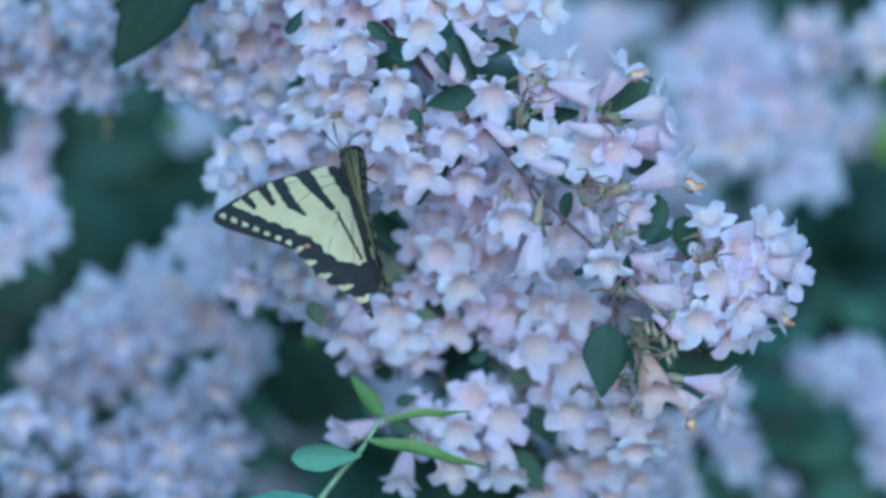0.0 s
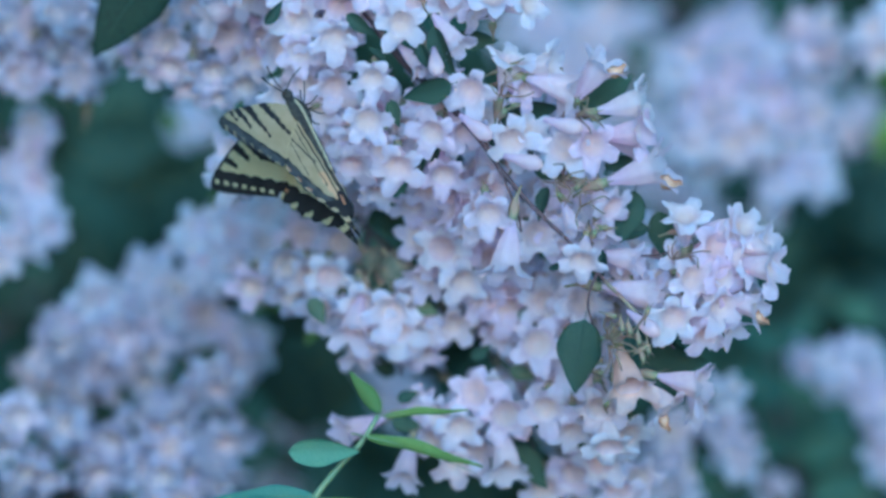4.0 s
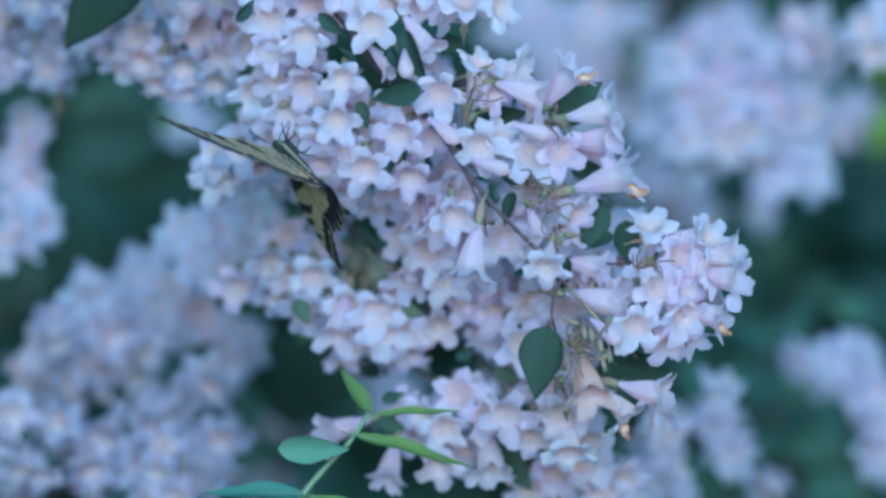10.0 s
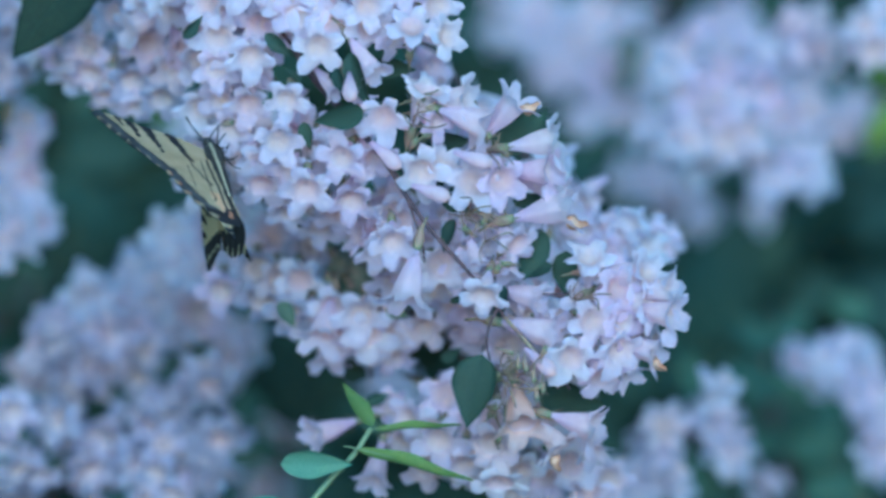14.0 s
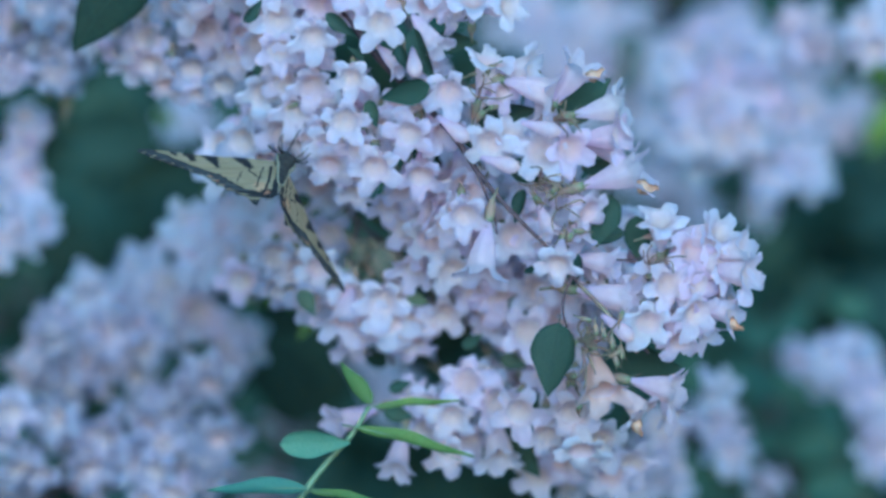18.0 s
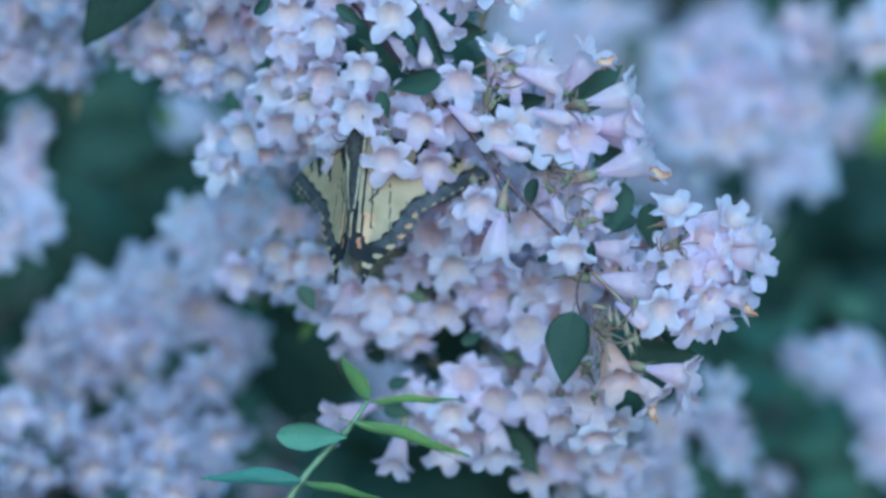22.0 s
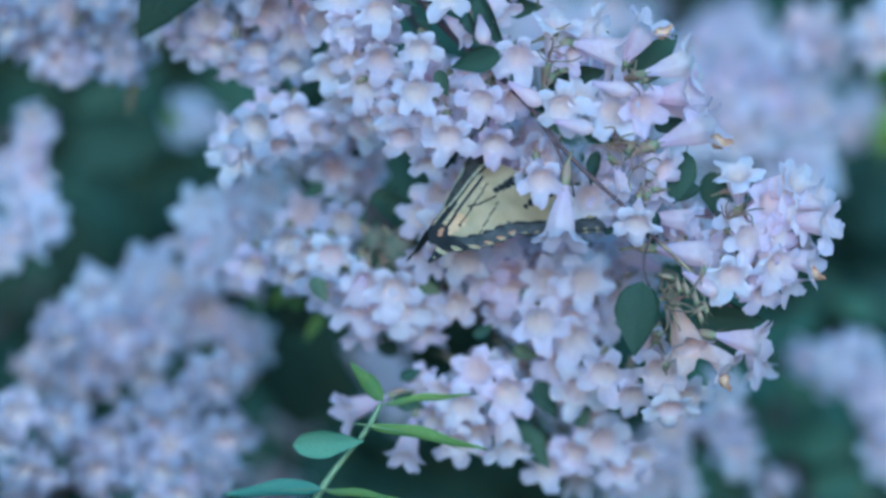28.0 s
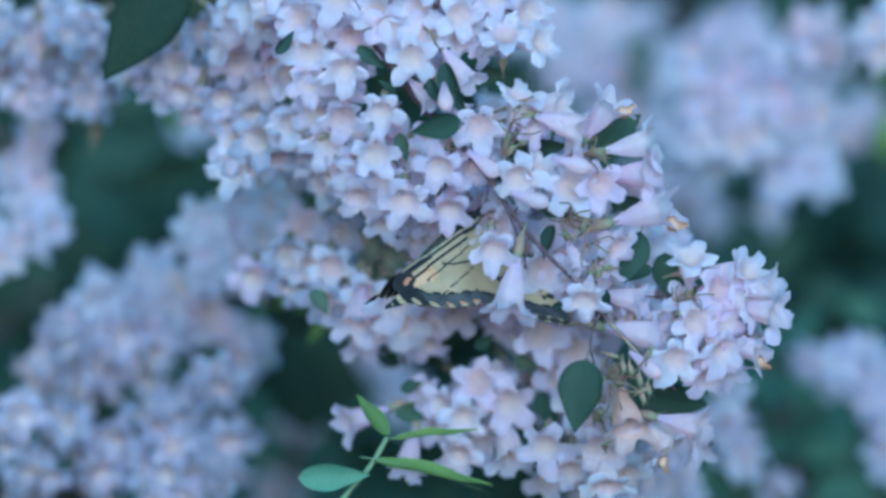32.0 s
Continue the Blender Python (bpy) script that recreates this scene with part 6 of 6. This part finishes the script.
    walk(butterfly, [
        (0, pose(-0.0350, 2.2120, 1.4262, -140.8, -71.8, 164.4)),
        (0.5, pose(-0.0457, 2.2120, 1.4261, -138.1, -72.4, 154.1)),
        (1, pose(-0.0312, 2.2120, 1.4241, -135.4, -73.0, 143.8)),
        (1.5, pose(-0.0433, 2.2120, 1.4259, -164.4, -54.4, -153.6)),
        (2, pose(-0.0563, 2.2120, 1.4361, -119.3, -60.8, 150.6)),
        (2.5, pose(-0.0446, 2.2120, 1.4404, -124.3, -46.8, 143.3)),
        (3, pose(-0.0655, 2.2120, 1.4426, -144.0, -49.3, 170.1)),
        (3.5, pose(-0.0557, 2.2120, 1.4466, -137.1, -56.9, 154.8)),
        (5.5, pose(-0.0502, 2.2120, 1.4480, -170.6, -48.9, 176.5)),
        (6, pose(-0.0536, 2.2120, 1.4474, -145.0, -56.7, 155.2)),
        (6.5, pose(-0.0558, 2.2120, 1.4445, -92.7, -33.5, 138.4)),
        (7, pose(-0.0586, 2.2120, 1.4437, -111.7, -38.2, 157.3)),
        (7.5, pose(-0.0514, 2.2120, 1.4433, -102.7, -36.8, 124.3)),
        (8, pose(-0.0599, 2.2120, 1.4493, -125.2, -37.6, 109.8)),
        (8.5, pose(-0.0593, 2.2120, 1.4356, -145.5, -27.7, 143.3)),
        (9, pose(-0.0531, 2.2120, 1.4306, -125.9, -31.2, 119.2)),
        (9.5, pose(-0.0502, 2.2120, 1.4318, -114.4, -20.0, 99.2)),
        (10, pose(-0.0545, 2.2120, 1.4337, -138.4, -18.1, 116.2)),
        (10.5, pose(-0.0551, 2.2120, 1.4332, -135.5, -17.8, 144.0)),
        (11, pose(-0.0546, 2.2120, 1.4372, -125.5, -21.1, 120.5)),
        (11.5, pose(-0.0449, 2.2120, 1.4307, -102.2, -16.9, 98.7)),
        (12, pose(-0.0623, 2.2120, 1.4327, -108.9, -24.0, 112.2)),
        (12.5, pose(-0.0861, 2.2120, 1.4282, -119.5, -14.9, 137.7)),
        (13, pose(-0.0879, 2.2120, 1.4235, -127.9, -10.2, 105.6)),
        (13.5, pose(-0.0925, 2.2120, 1.4196, -127.2, -22.7, 103.2)),
        (14, pose(-0.0798, 2.2120, 1.4315, -126.0, -37.7, 112.5)),
        (14.5, pose(-0.0728, 2.2120, 1.4240, -129.8, -30.4, 120.9)),
        (15.5, pose(-0.0638, 2.2120, 1.4295, -157.1, -30.9, 111.7)),
        (16.5, pose(-0.0548, 2.2120, 1.4351, 175.3, -35.1, 103.6)),
        (17, pose(-0.0508, 2.2120, 1.4310, -147.7, -13.8, 71.8)),
        (17.5, pose(-0.0540, 2.2120, 1.4298, -150.3, -9.0, 90.7)),
        (18, pose(-0.0555, 2.2120, 1.4292, -148.2, -17.2, 88.8)),
        (18.5, pose(-0.0449, 2.2120, 1.4336, -164.6, -28.6, 99.1)),
        (19, pose(-0.0424, 2.2120, 1.4264, -159.7, -5.8, 98.1)),
        (19.5, pose(-0.0441, 2.2120, 1.4355, -161.0, -24.9, 92.7)),
        (20, pose(-0.0384, 2.2120, 1.4274, 179.9, -12.4, 70.7)),
        (20.5, pose(-0.0370, 2.2120, 1.4209, -179.4, -22.8, 64.6)),
        (21, pose(-0.0340, 2.2120, 1.4301, 165.4, -51.4, 72.6)),
        (22, pose(-0.0304, 2.2120, 1.4347, 165.8, -69.0, 75.1)),
        (23, pose(-0.0290, 2.2120, 1.4284, -174.5, -46.3, 60.1)),
        (24, pose(-0.0240, 2.2120, 1.4374, -176.7, -62.6, 62.5)),
        (24.5, pose(-0.0247, 2.2120, 1.4300, -161.0, -45.2, 39.6)),
        (25, pose(-0.0209, 2.2120, 1.4256, -149.0, -38.8, 35.0)),
        (25.5, pose(-0.0287, 2.2120, 1.4150, -154.9, -26.7, 33.3)),
        (27.5, pose(0.0071, 2.2320, 1.4265, -171.8, -48.9, 56.0)),
        (28, pose(0.0092, 2.2320, 1.4292, -170.1, -38.5, 53.0)),
        (29, pose(0.0111, 2.2320, 1.4274, -168.9, -36.7, 53.3)),
        (29.5, pose(0.0064, 2.2320, 1.4220, -160.4, -22.0, 42.0)),
        (30, pose(0.0155, 2.2320, 1.4228, -160.8, -29.1, 50.1)),
        (30.5, pose(0.0131, 2.2320, 1.4197, -159.3, -26.9, 43.2)),
        (31, pose(0.0154, 2.2320, 1.4179, -162.7, -27.1, 51.3)),
        (31.5, pose(0.0049, 2.2320, 1.4106, -157.3, -25.6, 58.2)),
        (32, pose(0.0035, 2.2320, 1.4091, -162.1, -28.8, 40.8)),
    ])
    left = [
        (0, pose(0, 0, 0, 53.3, 0, 0)),
        (0.5, pose(0, 0, 0, 55.8, 0, 0)),
        (1, pose(0, 0, 0, 58.3, 0, 0)),
        (1.5, pose(0, 0, 0, 25.8, 0, 0)),
        (2, pose(0, 0, 0, 41.8, 0, 0)),
        (2.5, pose(0, 0, 0, 37.2, 0, 0)),
        (3, pose(0, 0, 0, 20.6, 0, 0)),
        (3.5, pose(0, 0, 0, 37.6, 0, 0)),
        (5.5, pose(0, 0, 0, 4.9, 0, 0)),
        (6, pose(0, 0, 0, 81.4, 0, 0)),
        (6.5, pose(0, 0, 0, 85.2, 0, 0)),
        (7, pose(0, 0, 0, 84.5, 0, 0)),
        (7.5, pose(0, 0, 0, 83.4, 0, 0)),
        (7.9333, pose(0, 0, 0, 44.0, 0, 0)),
        (7.98, pose(0, 0, 0, 46.0, 0, 0)),
        (8.02, pose(0, 0, 0, 80.0, 0, 0)),
        (8.0667, pose(0, 0, 0, 82.0, 0, 0)),
        (8.5, pose(0, 0, 0, 13.4, 0, 0)),
        (9, pose(0, 0, 0, 4.2, 0, 0)),
        (9.5, pose(0, 0, 0, 22.9, 0, 0)),
        (10, pose(0, 0, 0, 15.3, 0, 0)),
        (10.5, pose(0, 0, 0, 6.8, 0, 0)),
        (11, pose(0, 0, 0, 25.8, 0, 0)),
        (11.5, pose(0, 0, 0, 40.3, 0, 0)),
        (12, pose(0, 0, 0, 46.4, 0, 0)),
        (12.5, pose(0, 0, 0, 24.1, 0, 0)),
        (13, pose(0, 0, 0, 25.6, 0, 0)),
        (13.5, pose(0, 0, 0, 29.9, 0, 0)),
        (14, pose(0, 0, 0, 24.6, 0, 0)),
        (14.5, pose(0, 0, 0, 17.3, 0, 0)),
        (15.5, pose(0, 0, 0, 37.0, 0, 0)),
        (16.5, pose(0, 0, 0, 56.7, 0, 0)),
        (17, pose(0, 0, 0, 37.3, 0, 0)),
        (17.5, pose(0, 0, 0, 39.8, 0, 0)),
        (18, pose(0, 0, 0, 34.0, 0, 0)),
        (18.5, pose(0, 0, 0, 12.3, 0, 0)),
        (19, pose(0, 0, 0, 30.6, 0, 0)),
        (19.5, pose(0, 0, 0, 27.4, 0, 0)),
        (20, pose(0, 0, 0, 17.4, 0, 0)),
        (20.5, pose(0, 0, 0, 17.1, 0, 0)),
        (21, pose(0, 0, 0, 27.0, 0, 0)),
        (22, pose(0, 0, 0, 53.8, 0, 0)),
        (23, pose(0, 0, 0, 43.1, 0, 0)),
        (24, pose(0, 0, 0, 44.8, 0, 0)),
        (24.5, pose(0, 0, 0, 46.8, 0, 0)),
        (25, pose(0, 0, 0, 45.7, 0, 0)),
        (25.5, pose(0, 0, 0, 23.9, 0, 0)),
        (27.5, pose(0, 0, 0, 24.2, 0, 0)),
        (28, pose(0, 0, 0, 26.0, 0, 0)),
        (29, pose(0, 0, 0, 26.9, 0, 0)),
        (29.5, pose(0, 0, 0, 35.5, 0, 0)),
        (30, pose(0, 0, 0, 35.1, 0, 0)),
        (30.5, pose(0, 0, 0, 36.6, 0, 0)),
        (31, pose(0, 0, 0, 33.3, 0, 0)),
        (31.5, pose(0, 0, 0, 38.6, 0, 0)),
        (32, pose(0, 0, 0, 33.9, 0, 0)),
    ]
    right = [
        (0, pose(0, 0, 0, -15.3, 0, 0)),
        (0.5, pose(0, 0, 0, -9.0, 0, 0)),
        (1, pose(0, 0, 0, -2.7, 0, 0)),
        (1.5, pose(0, 0, 0, -20.1, 0, 0)),
        (2, pose(0, 0, 0, -45.9, 0, 0)),
        (2.5, pose(0, 0, 0, -46.1, 0, 0)),
        (3, pose(0, 0, 0, -27.9, 0, 0)),
        (3.5, pose(0, 0, 0, -49.7, 0, 0)),
        (5.5, pose(0, 0, 0, -19.0, 0, 0)),
        (6, pose(0, 0, 0, -81.5, 0, 0)),
        (6.5, pose(0, 0, 0, -84.8, 0, 0)),
        (7, pose(0, 0, 0, -84.4, 0, 0)),
        (7.5, pose(0, 0, 0, -83.4, 0, 0)),
        (7.9333, pose(0, 0, 0, -56.0, 0, 0)),
        (7.98, pose(0, 0, 0, -60.0, 0, 0)),
        (8.02, pose(0, 0, 0, -85.0, 0, 0)),
        (8.0667, pose(0, 0, 0, -86.0, 0, 0)),
        (8.5, pose(0, 0, 0, -28.2, 0, 0)),
        (9, pose(0, 0, 0, -29.8, 0, 0)),
        (9.5, pose(0, 0, 0, -50.4, 0, 0)),
        (10, pose(0, 0, 0, -27.4, 0, 0)),
        (10.5, pose(0, 0, 0, -33.0, 0, 0)),
        (11, pose(0, 0, 0, -42.2, 0, 0)),
        (11.5, pose(0, 0, 0, -45.5, 0, 0)),
        (12, pose(0, 0, 0, -54.7, 0, 0)),
        (12.5, pose(0, 0, 0, -21.4, 0, 0)),
        (13, pose(0, 0, 0, -36.5, 0, 0)),
        (13.5, pose(0, 0, 0, -40.2, 0, 0)),
        (14, pose(0, 0, 0, -32.9, 0, 0)),
        (14.5, pose(0, 0, 0, -32.7, 0, 0)),
        (15.5, pose(0, 0, 0, -54.8, 0, 0)),
        (16.5, pose(0, 0, 0, -76.8, 0, 0)),
        (17, pose(0, 0, 0, -28.4, 0, 0)),
        (17.5, pose(0, 0, 0, -30.7, 0, 0)),
        (18, pose(0, 0, 0, -26.1, 0, 0)),
        (18.5, pose(0, 0, 0, -23.6, 0, 0)),
        (19, pose(0, 0, 0, -16.6, 0, 0)),
        (19.5, pose(0, 0, 0, -31.5, 0, 0)),
        (20, pose(0, 0, 0, -23.3, 0, 0)),
        (20.5, pose(0, 0, 0, -4.8, 0, 0)),
        (21, pose(0, 0, 0, -21.7, 0, 0)),
        (22, pose(0, 0, 0, -33.6, 0, 0)),
        (23, pose(0, 0, 0, -18.6, 0, 0)),
        (24, pose(0, 0, 0, -30.4, 0, 0)),
        (24.5, pose(0, 0, 0, -39.0, 0, 0)),
        (25, pose(0, 0, 0, -21.0, 0, 0)),
        (25.5, pose(0, 0, 0, -10.5, 0, 0)),
        (27.5, pose(0, 0, 0, -52.0, 0, 0)),
        (28, pose(0, 0, 0, -52.0, 0, 0)),
        (29, pose(0, 0, 0, -52.0, 0, 0)),
        (29.5, pose(0, 0, 0, -52.0, 0, 0)),
        (30, pose(0, 0, 0, -52.0, 0, 0)),
        (30.5, pose(0, 0, 0, -52.0, 0, 0)),
        (31, pose(0, 0, 0, -52.0, 0, 0)),
        (31.5, pose(0, 0, 0, -51.9, 0, 0)),
        (32, pose(0, 0, 0, -51.9, 0, 0)),
    ]
    for wing in left_wings:
        walk(wing, left)
    for wing in right_wings:
        walk(wing, right)


motions()
